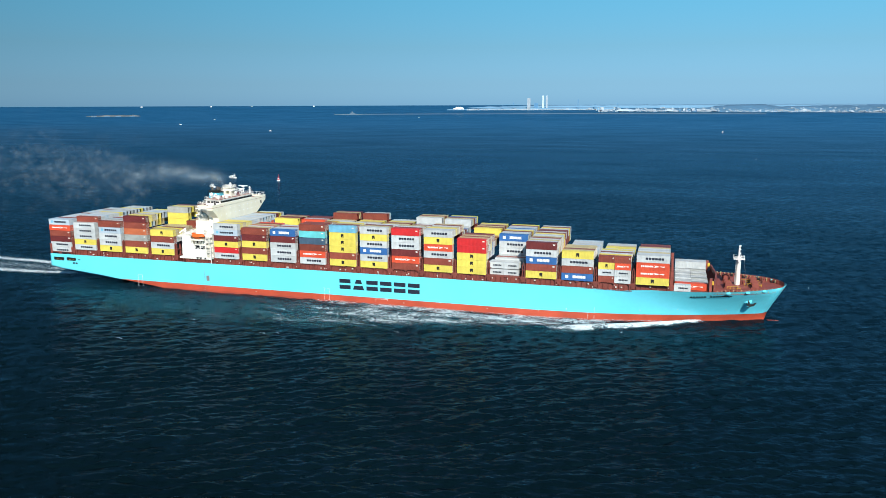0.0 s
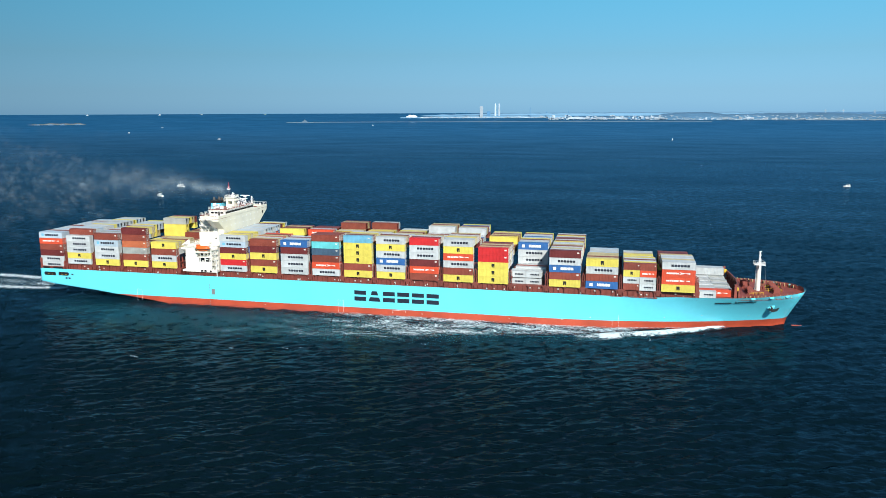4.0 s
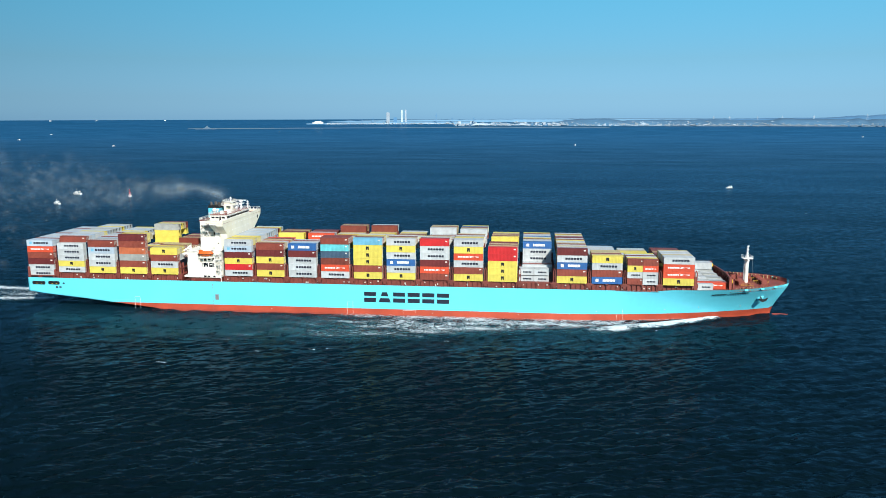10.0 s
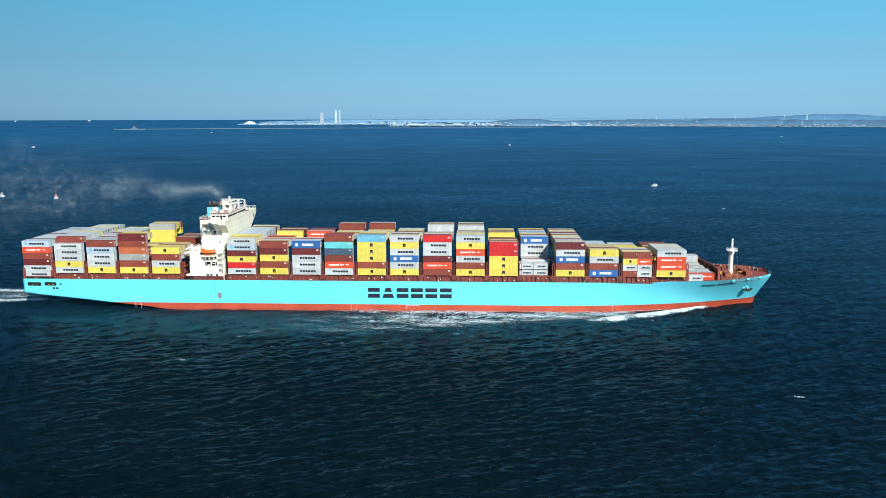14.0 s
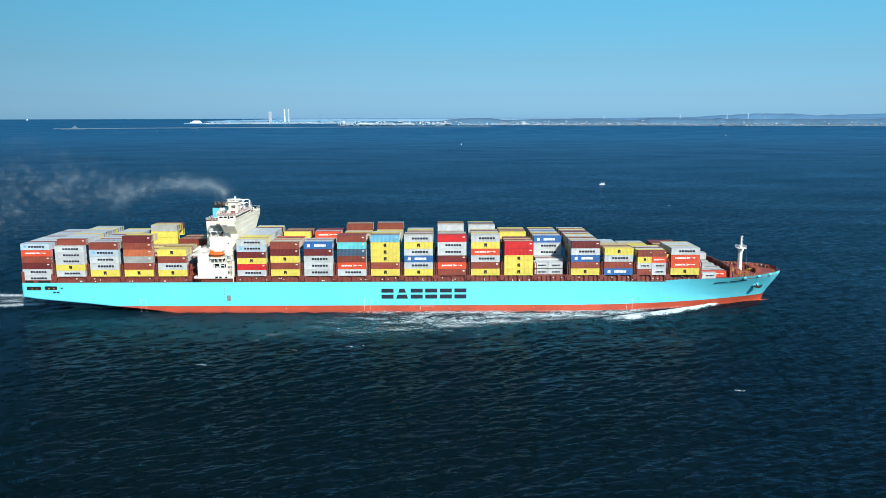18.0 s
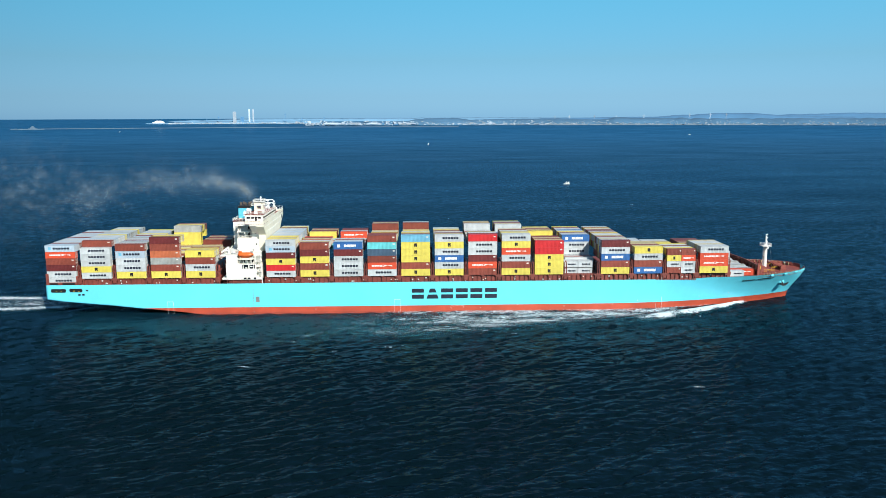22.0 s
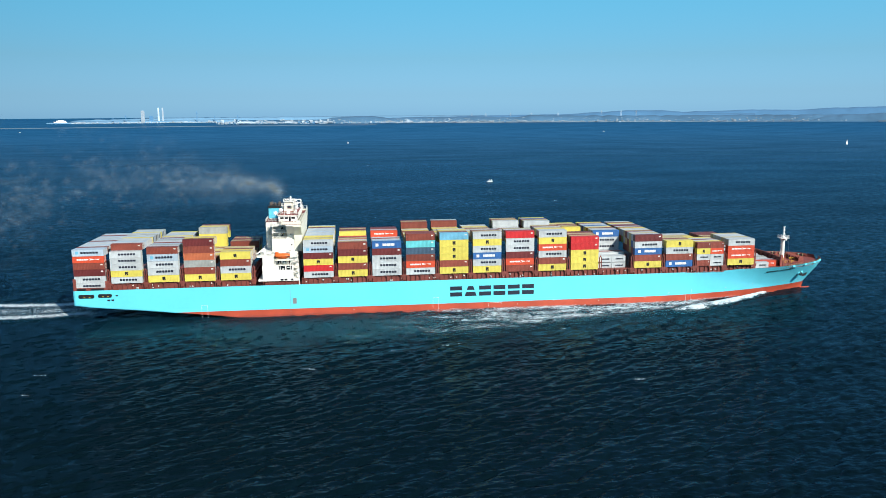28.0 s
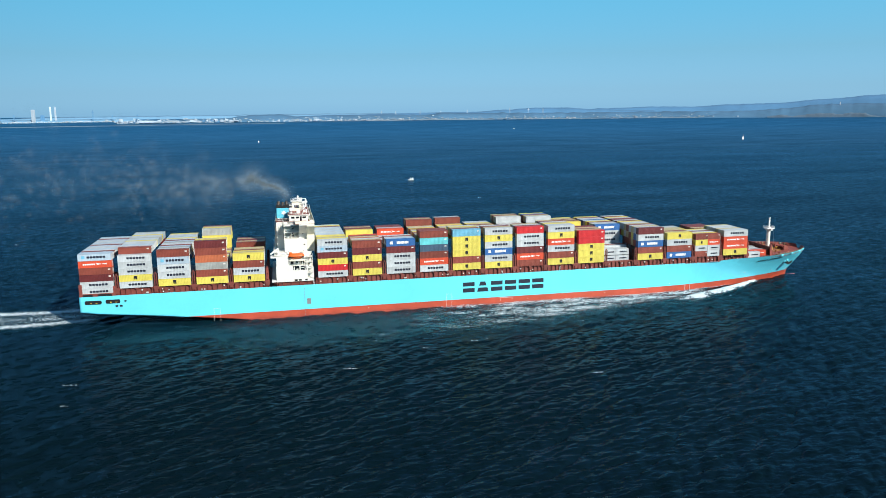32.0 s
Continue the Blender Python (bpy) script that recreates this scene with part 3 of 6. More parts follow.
def make_hull():
    hull = part("hull", hull_skin(bmesh.new(), lambda x: BOOT, lambda x: 99), HULL_BLUE, ship, "pale-blue steel hull plating", smooth=True)
    part("boot_topping", hull_skin(bmesh.new(), lambda x: -3.0, lambda x: BOOT), BOOT_RED, ship, "red antifouling band along the waterline", smooth=True)
    xs = [8.6 + (313.5 - 8.6) * i / 40 for i in range(41)]
    edge = [(x, max(0.05, hull_half(x, 13.2) - 0.3)) for x in xs]
    part("deck", prism(bmesh.new(), [(x, -h) for x, h in edge] + [(x, h) for x, h in edge[::-1]], "z", 12.9, 13.1), DECK_RED, ship, "red-brown painted weather deck")
    xs = [312.5 + (339.2 - 312.5) * i / 24 for i in range(25)]
    edge = [(x, max(0.04, hull_half(x, 13.8) - 0.25)) for x in xs]
    part("foredeck", prism(bmesh.new(), [(x, -h) for x, h in edge] + [(x, h) for x, h in edge[::-1]], "z", 13.5, 13.9), DECK_RED, ship, "red-brown painted foredeck")
    # inner face and cap of the bow bulwark
    bm = bmesh.new()
    for side in (-1, 1):
        rows = []
        for i in range(40):
            x = 283 + (339.6 - 283) * i / 39
            z, h = hull_top(x), hull_half(x, hull_top(x))
            k = max(0.0, h - 0.22)
            low = max(0.0, hull_half(x, 13.3) - 0.3)
            rows.append([bm.verts.new(p) for p in ((x, side * h, z), (x, side * h, z + 0.06), (x, side * k, z + 0.06), (x, side * low, 13.3))])
        for a, b in zip(rows, rows[1:]):
            for j in range(3):
                bm.faces.new((a[j], b[j], b[j + 1], a[j + 1]))
    bmesh.ops.recalc_face_normals(bm, faces=bm.faces)
    part("bulwark", bm, DECK_RED, ship, "red-brown inner face of the bow bulwark")
    # bulb seen under the water
    bm = blob(bmesh.new(), (336.6, 0, -0.68), (8.4, 1.8, 1.15), 3, 3, 0.03)
    part("bulbous_bow", bm, BOOT_RED, ship, "red bulbous bow just breaking the surface", smooth=True)
    # mooring openings in the stern quarter, their dark insides painted as black slabs
    for i, (x, w, z) in enumerate(((13.2, 6.2, 11.35), (20.4, 5.4, 11.45), (25.0, 1.0, 11.4))):
        bm = bmesh.new()
        n = 16
        o = [(x + (w / 2 - 0.55) * (1 if math.cos(t) > 0 else -1) + 0.55 * math.cos(t), z + (0.8 if i < 2 else 0.3) * math.sin(t)) for t in [2 * math.pi * k / n + 0.01 for k in range(n)]]
        prism(bm, o, "y", -21.52, -20.9)
        part("mooring_opening", bm, BLACK, hull)
        if i < 2:
            part("mooring_roller", boxes((x - 1.1, x - 0.5, -21.55, -21.5, z - 0.4, z - 0.1)), YELLOW_PAINT, hull)
            part("mooring_roller", boxes((x + 0.9, x + 1.5, -21.55, -21.5, z - 0.4, z - 0.2)), YELLOW_PAINT, hull)
    # letters on the side as plain upright bars
    x0, x1, z0, z1 = 161.0, 197.3, 6.4, 10.75
    w = (x1 - x0 - 5 * 1.1) / 6
    for i in range(6):
        a = x0 + i * (w + 1.1)
        lean = 1.5 if i == 1 else 0.0
        mid = z0 + 2.2
        for lo, hi in ((z0, mid - 0.45), (mid + 0.45, z1)):
            k0, k1 = lean * (lo - z0) / (z1 - z0), lean * (hi - z0) / (z1 - z0)
            bm = prism(bmesh.new(), [(a + k0, lo), (a + w - k0, lo), (a + w - k1, hi), (a + k1, hi)], "y", -21.53, -21.44)
            part("name_block", bm, NAVY, hull, "dark navy painted block" if i == 0 else "")
    for i in range(15):
        if i == 6:
            continue
        a = 304.4 + i * 1.02
        zz = 12.1 + 0.05 * i
        y = -hull_half(a + 0.4, zz)
        yb = -hull_half(a + 0.9, zz)
        bm = bmesh.new()
        q = [bm.verts.new(p) for p in ((a, y - 0.16, zz - 0.32), (a + 0.78, yb - 0.16, zz - 0.32), (a + 0.78, -hull_half(a + 0.9, zz + 0.6) - 0.16, zz + 0.32), (a, -hull_half(a + 0.1, zz + 0.6) - 0.16, zz + 0.32))]
        bm.faces.new(q)
        bmesh.ops.solidify(bm, geom=bm.faces[:], thickness=0.04)
        part("bow_name_bar", bm, NAVY, hull)
    for x in (21.2, 22.8):
        part("stern_name_bar", boxes((x, x + 1.0, -21.52, -21.4, 9.2, 9.9)), NAVY, hull)
    # draught and loading marks, pilot door, overflow scars
    for x in (58.0, 153.6, 266.5):
        h = -hull_half(x, 3.0)
        bm = boxes((x, x + 0.07, h - 0.05, h + 0.1, 0.8, 6.2), (x + 2.4, x + 2.47, h - 0.05, h + 0.1, 0.8, 6.2), (x, x + 2.47, h - 0.05, h + 0.1, 6.13, 6.2))
        part("tug_mark", bm, WHITE, hull, "thin white painted tug push frame")
    for k in range(10):
        part("draught_mark", boxes((94.0, 94.14, -21.52, -21.4, 1.0 + k * 1.2, 1.7 + k * 1.2)), STEEL, hull)
    part("pilot_door", boxes((95.0, 96.6, -21.5, -21.3, 5.6, 8.0), bevel=0.05), STEEL, hull, "dark recessed pilot door in the hull side")
    bm = boxes((177.6, 177.7, -21.53, -21.4, 1.6, 3.2), (177.7, 183.0, -21.53, -21.4, 3.05, 3.13), (183.0, 183.1, -21.53, -21.4, 2.4, 3.3))
    part("load_line", bm, WHITE, hull)
    for x, z in ((206, 3.2), (226, 2.4), (247, 3.0), (120, 2.2), (190, 2.0), (258, 4.4), (286, 5.2), (300, 6.0), (318, 5.6)):
        part("discharge_port", boxes((x, x + 0.4, -hull_half(x, z) - 0.06, -hull_half(x, z) + 0.3, z, z + 0.3)), GEAR_WHITE, hull)
    # anchor in its pocket
    y = -hull_half(325.5, 9.6)
    pocket = part("anchor_pocket", blob(bmesh.new(), (325.6, y + 0.2, 9.9), (1.7, 0.7, 1.5), 2, 2, 0.05), HULL_BLUE, hull, smooth=True)
    bm = bmesh.new()
    ya = y - 0.55
    bar(bm, (325.6, ya + 0.3, 10.4), (326.7, ya, 8.4), 0.3, 8)
    prism(bm, [(325.2, 9.4), (325.5, 8.3), (326.6, 8.0), (327.9, 8.4), (328.7, 9.6), (327.8, 9.2), (327.2, 9.0), (326.2, 8.9)], "y", ya - 0.5, ya + 0.4)
    part("anchor", bm, BLACK, ship, "black stockless anchor hung at the bow")


def make_deck_gear():
    # coaming and side passage under the boxes
    part("hatch_coaming", boxes((20, 80, -20.5, 20.5, 13.0, 16.3), (99, 283, -20.5, 20.5, 13.0, 16.3), (283, 297, -19.3, 19.3, 13.0, 16.3)), DECK_RED, ship, "red-brown hatch coaming along the deck")
    part("side_walkway", boxes((20, 80, -21.3, -19.4, 13.5, 13.7), (99, 283, -21.3, -19.4, 13.5, 13.7), (20, 80, 19.4, 21.3, 13.5, 13.7), (99, 283, 19.4, 21.3, 13.5, 13.7)), DECK_RED, ship)
    post = mesh_of("stanchion", boxes((-0.2, 0.2, -21.2, -20.4, 13.7, 16.2), (-0.6, 0.6, -21.3, -19.4, 15.9, 16.28)), DECK_RED)
    gear = mesh_of("deck_fitting", boxes((-0.2, 0.2, -0.2, 0.35, 0, 0.4), (-0.1, 0.1, -0.25, 0.3, 0.4, 0.5), bevel=0.03), GEAR_WHITE)
    plate = mesh_of("coaming_bracket", boxes((-0.06, 0.06, -20.95, -20.4, 13.7, 16.0)), DECK_RED)
    rng = random.Random(5)
    for x0 in [23.4 + 14.37 * k for k in range(4)] + [100 + 14.18 * k for k in range(14)]:
        slim = 0.945 if x0 > 280 else 1.0
        for dx in (0.3, 6.1, 11.9):
            shared("stanchion", post, ship, x0 + dx, sy=slim)
        for dx in (2.0, 4.0, 8.0, 10.0):
            shared("coaming_bracket", plate, ship, x0 + dx, sy=slim)
        for k in range(3):
            shared("deck_fitting", gear, ship, x0 + rng.uniform(0, 13), (-20.9 + rng.uniform(-0.2, 0.1)) * slim, 13.7 + rng.choice((0.3, 0.8, 1.4)), rng.uniform(0, 90))
    # lashing bridges in the gaps between the bays
    me = mesh_of("lashing_frame", boxes((-0.55, -0.25, -21.3, -20.7, 13.6, 21.6), (0.25, 0.55, -21.3, -20.7, 13.6, 21.6), (-0.6, 0.6, -21.3, 21.3, 18.9, 19.15), (-0.6, 0.6, -21.3, 21.3, 16.1, 16.35),
                                        (-0.55, 0.55, 20.7, 21.3, 13.6, 21.6), (-0.95, 0.95, -21.42, -20.2, 15.3, 16.6), (-0.7, 0.7, -21.38, -20.2, 14.4, 15.3), *[(-0.3, 0.3, y - 0.15, y + 0.15, 13.6, 21.2) for y in range(-18, 20, 5)]), DECK_RED)
    yel = mesh_of("lashing_lamp", boxes((-0.25, 0.25, -21.2, -20.8, 21.6, 22.3), bevel=0.08), DECK_RED)
    for x in [22.3, 36.7, 51.0, 65.4, 79.6] + [99.0 + 14.18 * k for k in range(1, 15)]:
        f = shared("lashing_bridge", me, ship, x, sy=0.94 if x > 290 else 0.98 if x > 280 else 1.0)
        shared("lashing_lamp", yel, f)
    # stern deck house of the aft bay
    part("stern_gallery", boxes((8.4, 9.6, -21.3, 21.3, 13.2, 18.6), (9.6, 22, -21.3, -20.9, 13.3, 14.9), (20.8, 22.2, -21.3, 21.3, 13.2, 17.5), (9.6, 21, 20.9, 21.3, 13.3, 14.9)), DECK_RED, ship, "red-brown framing round the stern deck")
    # the shade inside these openings is painted as black slabs on the framing
    part("stern_gallery_opening", boxes((9.7, 13.2, -21.36, -21.28, 13.75, 14.6), (15.0, 20.2, -21.36, -21.28, 13.75, 14.6)), BLACK, ship)
    part("side_rail", rail([(82, -21.3, 13.75), (100, -21.3, 13.75)], 1.1, 1.5), DECK_RED, ship)


def make_forecastle():
    # V-shaped wave breaker
    bm = bmesh.new()
    prism(bm, [(312.6, 17.4), (313.2, 17.4), (314.6, 0), (313.2, -17.4), (312.6, -17.4), (314.0, 0)], "z", 13.2, 17.9)
    wb = part("wave_breaker", bm, DECK_RED, ship, "red-brown steel wave breaker across the foredeck")
    for y in (-14, -10, -6, -2, 2, 6, 10, 14):
        part("wave_breaker_bracket", prism(bmesh.new(), [(311.2, 13.9), (313.9 - abs(y) * 0.07, 13.9), (313.9 - abs(y) * 0.07, 17.4)], "y", y - 0.1, y + 0.1), DECK_RED, wb)
    for s in (-1, 1):
        part("wave_breaker_lamp", boxes((311.6, 312.6, s * 17.2 - 0.5, s * 17.2 + 0.5, 17.0, 18.5), bevel=0.15), YELLOW_PAINT, wb)
    # side pillars of the low bay
    for x, y in ((297.4, -19.5), (297.4, 19.5), (311.6, -17.4), (311.6, 17.4)):
        part("cell_guide", boxes((x - 0.5, x + 0.5, y - 0.5, y + 0.5, 13.2, 19.6)), DECK_RED, ship)
    part("low_bay_coaming", boxes((298.6, 311.4, -17.4, 17.4, 13.1, 14.3)), DECK_RED, ship)
    # foremast
    bm = bmesh.new()
    bar(bm, (322.3, 0, 13.2), (322.3, 0, 25.0), 0.95, 14, 0.8)
    mast = part("foremast", bm, HOUSE_WHITE, ship, "cream-white foremast with a lookout platform and lamps", smooth=False)
    part("mast_platform", boxes((320.2, 324.4, -1.8, 1.8, 24.2, 24.5), (321.9, 322.7, -2.6, 2.6, 23.4, 24.2), bevel=0.08), WHITE, mast)
    part("mast_rail", rail([(320.3, -1.7, 24.5), (324.3, -1.7, 24.5), (324.3, 1.7, 24.5), (320.3, 1.7, 24.5), (320.3, -1.7, 24.5)], 1.0, 1.0), WHITE, mast)
    bm = bmesh.new()
    bar(bm, (322.3, 0, 24.5), (322.3, 0, 29.6), 0.42, 10, 0.3)
    part("topmast", bm, WHITE, mast)
    for z in (26.2, 27.8, 29.3):
        part("mast_lamp", boxes((322.5, 322.95, -0.3, 0.3, z, z + 0.45), (322.2, 322.5, -0.9, 0.9, z - 0.12, z), bevel=0.06), WHITE, mast)
    part("mast_ladder", bars([((321.2, -0.3, 13.9), (321.3, -0.3, 24.3)), ((321.2, 0.3, 13.9), (321.3, 0.3, 24.3))] + [((321.2, -0.3, 13.6 + k * 0.5), (321.2, 0.3, 13.6 + k * 0.5)) for k in range(21)], 0.05, 4), WHITE, mast)
    part("mast_stay", bars([((324.3, -0.6, 24.4), (325.4, -0.6, 13.9))], 0.04, 4), STEEL, mast)
    # winches, bollards, vents
    rng = random.Random(11)
    for x, y in ((318.6, -6), (318.6, 6), (328.5, -3.5), (328.5, 3.5)):
        bm = bmesh.new()
        bar(bm, (x, y - 2.0, 15.1), (x, y + 2.0, 15.1), 0.85, 12)
        for k in (-2.0, -0.6, 0.6, 2.0):
            bar(bm, (x, y + k - 0.08, 15.1), (x, y + k + 0.08, 15.1), 1.25, 14)
        w = part("windlass", bm, DECK_RED, ship, "red-brown mooring windlass on the foredeck")
        part("windlass_motor", boxes((x - 1.6, x + 1.4, y + 2.2, y + 3.4, 13.9, 15.8), bevel=0.1), DECK_RED, w)
        part("windlass_bed", boxes((x - 1.5, x + 1.5, y - 2.3, y + 2.3, 13.9, 14.35)), DECK_RED, w)
    me = mesh_of("bollard", bars([((-0.5, 0, 0), (-0.5, 0, 0.9)), ((0.5, 0, 0), (0.5, 0, 0.9))], 0.26, 8), BLACK)
    for x in range(316, 337, 5):
        h = hull_half(x, 14.4) - 1.6
        if h > 2:
            shared("bollard", me, ship, x, -h, 13.9, 10)
            shared("bollard", me, ship, x, h, 13.9, -10)
    me = mesh_of("vent_post", boxes((-0.3, 0.3, -0.3, 0.3, 0, 1.3), (-0.45, 0.45, -0.45, 0.45, 1.3, 1.7), bevel=0.06), DECK_RED)
    for k in range(16):
        x = rng.uniform(316.5, 333)
        h = hull_half(x, 14.4) - 3
        shared("vent_post", me, ship, x, rng.uniform(-h, h), 13.9, rng.uniform(0, 90), sz=rng.uniform(0.5, 1.1))
    for a, b in (((318, -9.5, 13.9), (323, -9.0, 13.9)), ((323.5, 5.0, 13.9), (331, 3.6, 13.9)), ((319.5, -4.0, 13.9), (319.5, 3.0, 13.9)), ((324.8, -2.0, 13.9), (331.0, -2.0, 13.9))):
        part("foredeck_rail", rail([a, b], 1.2, 1.2), YELLOW_PAINT, ship)
    # bulwark stays and pale chocks all round the bow
    stay = mesh_of("bulwark_stay", boxes((-0.09, 0.09, -0.35, 0.35, 0, 1.0), (-0.16, 0.16, -0.2, 0.2, 1.0, 1.25)), BOX["T"])
    for k in range(27):
        x = 300 + k * 1.42
        for s in (-1, 1):
            h = hull_half(x, 14.2) - 0.5
            if h > 0.6 and x > 314:
                shared("bulwark_stay", stay, ship, x, s * h, 13.95, rng.uniform(-8, 8), sz=rng.uniform(0.8, 1.1))
    me = mesh_of("fairlead", boxes((-0.8, 0.8, -0.25, 0.25, 0, 0.75), bevel=0.15), HULL_BLUE)
    for x in (318, 325, 331, 336):
        for s in (-1, 1):
            shared("fairlead", me, ship, x, s * (hull_half(x, 14.6) - 0.25), hull_top(x) - 0.95, s * (-(x - 290) * 0.6))


def make_house():
    # lower block, to the ship's full width
    lower = part("lower_house", boxes((83.2, 95.6, -21.4, 21.4, 15.4, 22.0), (95.6, 97.9, -19.2, 19.2, 15.4, 22.0), (95.6, 97.9, -21.4, -19.2, 15.4, 16.4), (83.4, 88.2, -21.3, 21.3, 22.0, 26.2), (88.2, 97.4, -18.6, 18.6, 22.0, 26.6), (81.4, 83.3, -21.2, 21.2, 15.4, 16.2)), HOUSE_WHITE, ship, "white painted accommodation block")
    part("house_foot", boxes((84.0, 97.4, -20.4, 20.4, 13.1, 15.4)), DECK_RED, lower)
    part("boat_deck", boxes((82.4, 97.8, -18.8, 18.8, 26.6, 26.85), (82.6, 88.4, -21.5, 21.5, 26.2, 26.4), (81.2, 83.4, -21.4, -16.5, 25.4, 26.0)), HOUSE_WHITE, ship)
    # open stair tower at the forward corner and the pillars under the lifeboat
    for z in (18.6, 20.9, 23.2, 25.4):
        part("stair_landing", boxes((95.6, 97.9, -21.4, -19.2, z - 0.12, z + 0.06)), HOUSE_WHITE, lower)
        part("landing_rail", rail([(95.7, -21.3, z), (97.8, -21.3, z), (97.8, -19.3, z)], 1.05, 0.9), HOUSE_WHITE, lower)
        flight = bmesh.new()
        for y in (-20.9, -20.2):
            prism(flight, [(95.8, z - 2.2), (96.1, z - 2.2), (97.7, z), (97.4, z)], "y", y, y + 0.08)
        for q in range(8):
            box(flight, 95.95 + q * 0.2, 96.2 + q * 0.2, -20.9, -20.2, z - 2.0 + q * 0.26, z - 1.95 + q * 0.26)
        part("stair_flight", flight, HOUSE_WHITE, lower)
    for x in (95.62, 97.7):
        part("stair_post", boxes((x, x + 0.2, -21.4, -21.2, 16.4, 26.6)), HOUSE_WHITE, lower)
    for x in (88.6, 90.3, 92.0, 93.7, 95.2):
        part("boat_deck_pillar", boxes((x, x + 0.22, -21.3, -21.05, 22.0, 24.3)), HOUSE_WHITE, lower)
    part("boat_deck_beam", boxes((88.2, 95.6, -21.4, -20.9, 24.2, 24.45)), HOUSE_WHITE, lower)
    # dark slabs paint the shade of the gaps behind the pillars
    for x0, x1, z0, z1 in ((89.2, 90.6, 22.2, 24.1), (91.4, 92.6, 22.6, 23.8), (93.4, 94.8, 22.2, 24.1), (90.0, 90.9, 25.2, 26.3)):
        part("boat_deck_door", boxes((x0, x1, -18.68, -18.55, z0, z1)), GLASS_AND_SHADE, lower)
    # the shaded deck inside each opening is painted as a dark slab
    for x0, x1, z0, z1 in ((90.0, 92.5, 20.1, 21.8), (93.0, 95.3, 20.1, 21.8), (90.4, 91.6, 15.6, 16.3), (92.0, 93.2, 15.6, 16.3), (94.6, 95.6, 15.6, 16.3)):
        w = part("side_opening", boxes((x0, x1, -21.46, -21.3, z0, z1), bevel=0.03), GLASS_AND_SHADE, lower)
        part("opening_frame", boxes((x0 - 0.12, x0, -21.5, -21.3, z0 - 0.1, z1 + 0.1), (x1, x1 + 0.12, -21.5, -21.3, z0 - 0.1, z1 + 0.1), (x0, x1, -21.5, -21.3, z1, z1 + 0.12), (x0, x1, -21.52, -21.3, z0 - 0.12, z0)), HOUSE_WHITE, lower)
    for x0, x1, z0, z1 in ((90.3, 90.6, 20.1, 21.6), (91.2, 92.1, 20.1, 20.7), (93.3, 94.3, 20.9, 21.3), (94.6, 94.9, 20.1, 21.6)):
        part("opening_fitting", boxes((x0, x1, -21.52, -21.44, z0, z1)), GEAR_WHITE, lower)
    for x in (83.3, 85.8, 89.2, 92.6, 95.8, 97.6):
        part("deck_pillar", boxes((x, x + 0.25, -21.3, -21.0, 13.2, 15.4)), DECK_RED, lower)
    part("boarding_pole", boxes((97.95, 98.2, -21.5, -21.2, 13.7, 21.2)), WHITE, lower)
    part("boat_deck_rail", rail([(88.2, -21.4, 26.4), (82.7, -21.4, 26.4), (82.7, 21.4, 26.4)], 1.1, 1.6), HOUSE_WHITE, lower)
    part("provision_crane", bars([((84.2, -19.5, 26.3), (84.2, -19.5, 29.2)), ((84.2, -19.5, 29.0), (81.2, -19.9, 26.8)), ((84.2, -19.5, 27.6), (82.6, -19.7, 27.8))], 0.34, 8), HOUSE_WHITE, lower)
    part("liferaft_drum", bars([((85.8, -20.6, 26.95), (87.2, -20.6, 26.95))], 0.5, 10), WHITE, lower)
    # tower with open galleries on its after side
    tower = part("tower", boxes((87.0, 96.2, -15.2, 17.2, 26.6, 31.7), (93.0, 96.2, -13.4, 15.4, 31.7, 38.4), (86.6, 93.0, -8.6, 10.6, 31.7, 38.4), (84.0, 87.0, -8.6, 10.6, 26.6, 38.2)), HOUSE_WHITE, ship, "tall white accommodation tower")
    for z in (31.9, 34.8, 37.5):
        for y0, y1 in ((-14.9, -8.6), (10.6, 16.8)):
            part("gallery_deck", boxes((86.9, 93.0, y0, y1, z - 0.22, z + 0.16)), HOUSE_WHITE, tower)
        if z < 37:
            for y0, y1, x in ((-14.9, -8.8, 87.1), (-14.9, -8.8, 89.9), (10.8, 16.8, 87.1)):
                part("gallery_bracket", prism(bmesh.new(), [(y0, z + 2.65), (y0, z + 2.2), (y0 + 2.1, z + 0.9), (y0 + 2.1, z + 0.15), (y0 + 2.7, z + 0.15), (y0 + 2.7, z + 1.2), (y0 + 1.1, z + 2.2), (y1, z + 2.2), (y1, z + 2.65)], "x", x, x + 0.25), HOUSE_WHITE, tower)
            stair = bmesh.new()
            prism(stair, [(88.0, z + 0.16), (88.5, z + 0.16), (92.4, z + 2.7), (91.9, z + 2.7)], "y", -13.1, -13.0)
            prism(stair, [(88.0, z + 0.16), (88.5, z + 0.16), (92.4, z + 2.7), (91.9, z + 2.7)], "y", -12.1, -12.0)
            for q in range(10):
                box(stair, 88.2 + q * 0.4, 88.5 + q * 0.4, -13.0, -12.1, z + 0.3 + q * 0.25, z + 0.36 + q * 0.25)
            part("gallery_stair", stair, HOUSE_WHITE, tower)
            part("gallery_door", boxes((90.2, 91.0, -8.68, -8.55, z + 0.2, z + 2.0)), GLASS_AND_SHADE, tower)
        part("gallery_rail", rail([(92.9, -14.8, z + 0.1), (87.0, -14.8, z + 0.1), (87.0, -8.8, z + 0.1)], 1.1, 1.4), HOUSE_WHITE, tower)
        part("gallery_rail", rail([(92.9, 16.7, z + 0.1), (87.0, 16.7, z + 0.1), (87.0, 10.8, z + 0.1)], 1.1, 1.4), HOUSE_WHITE, tower)
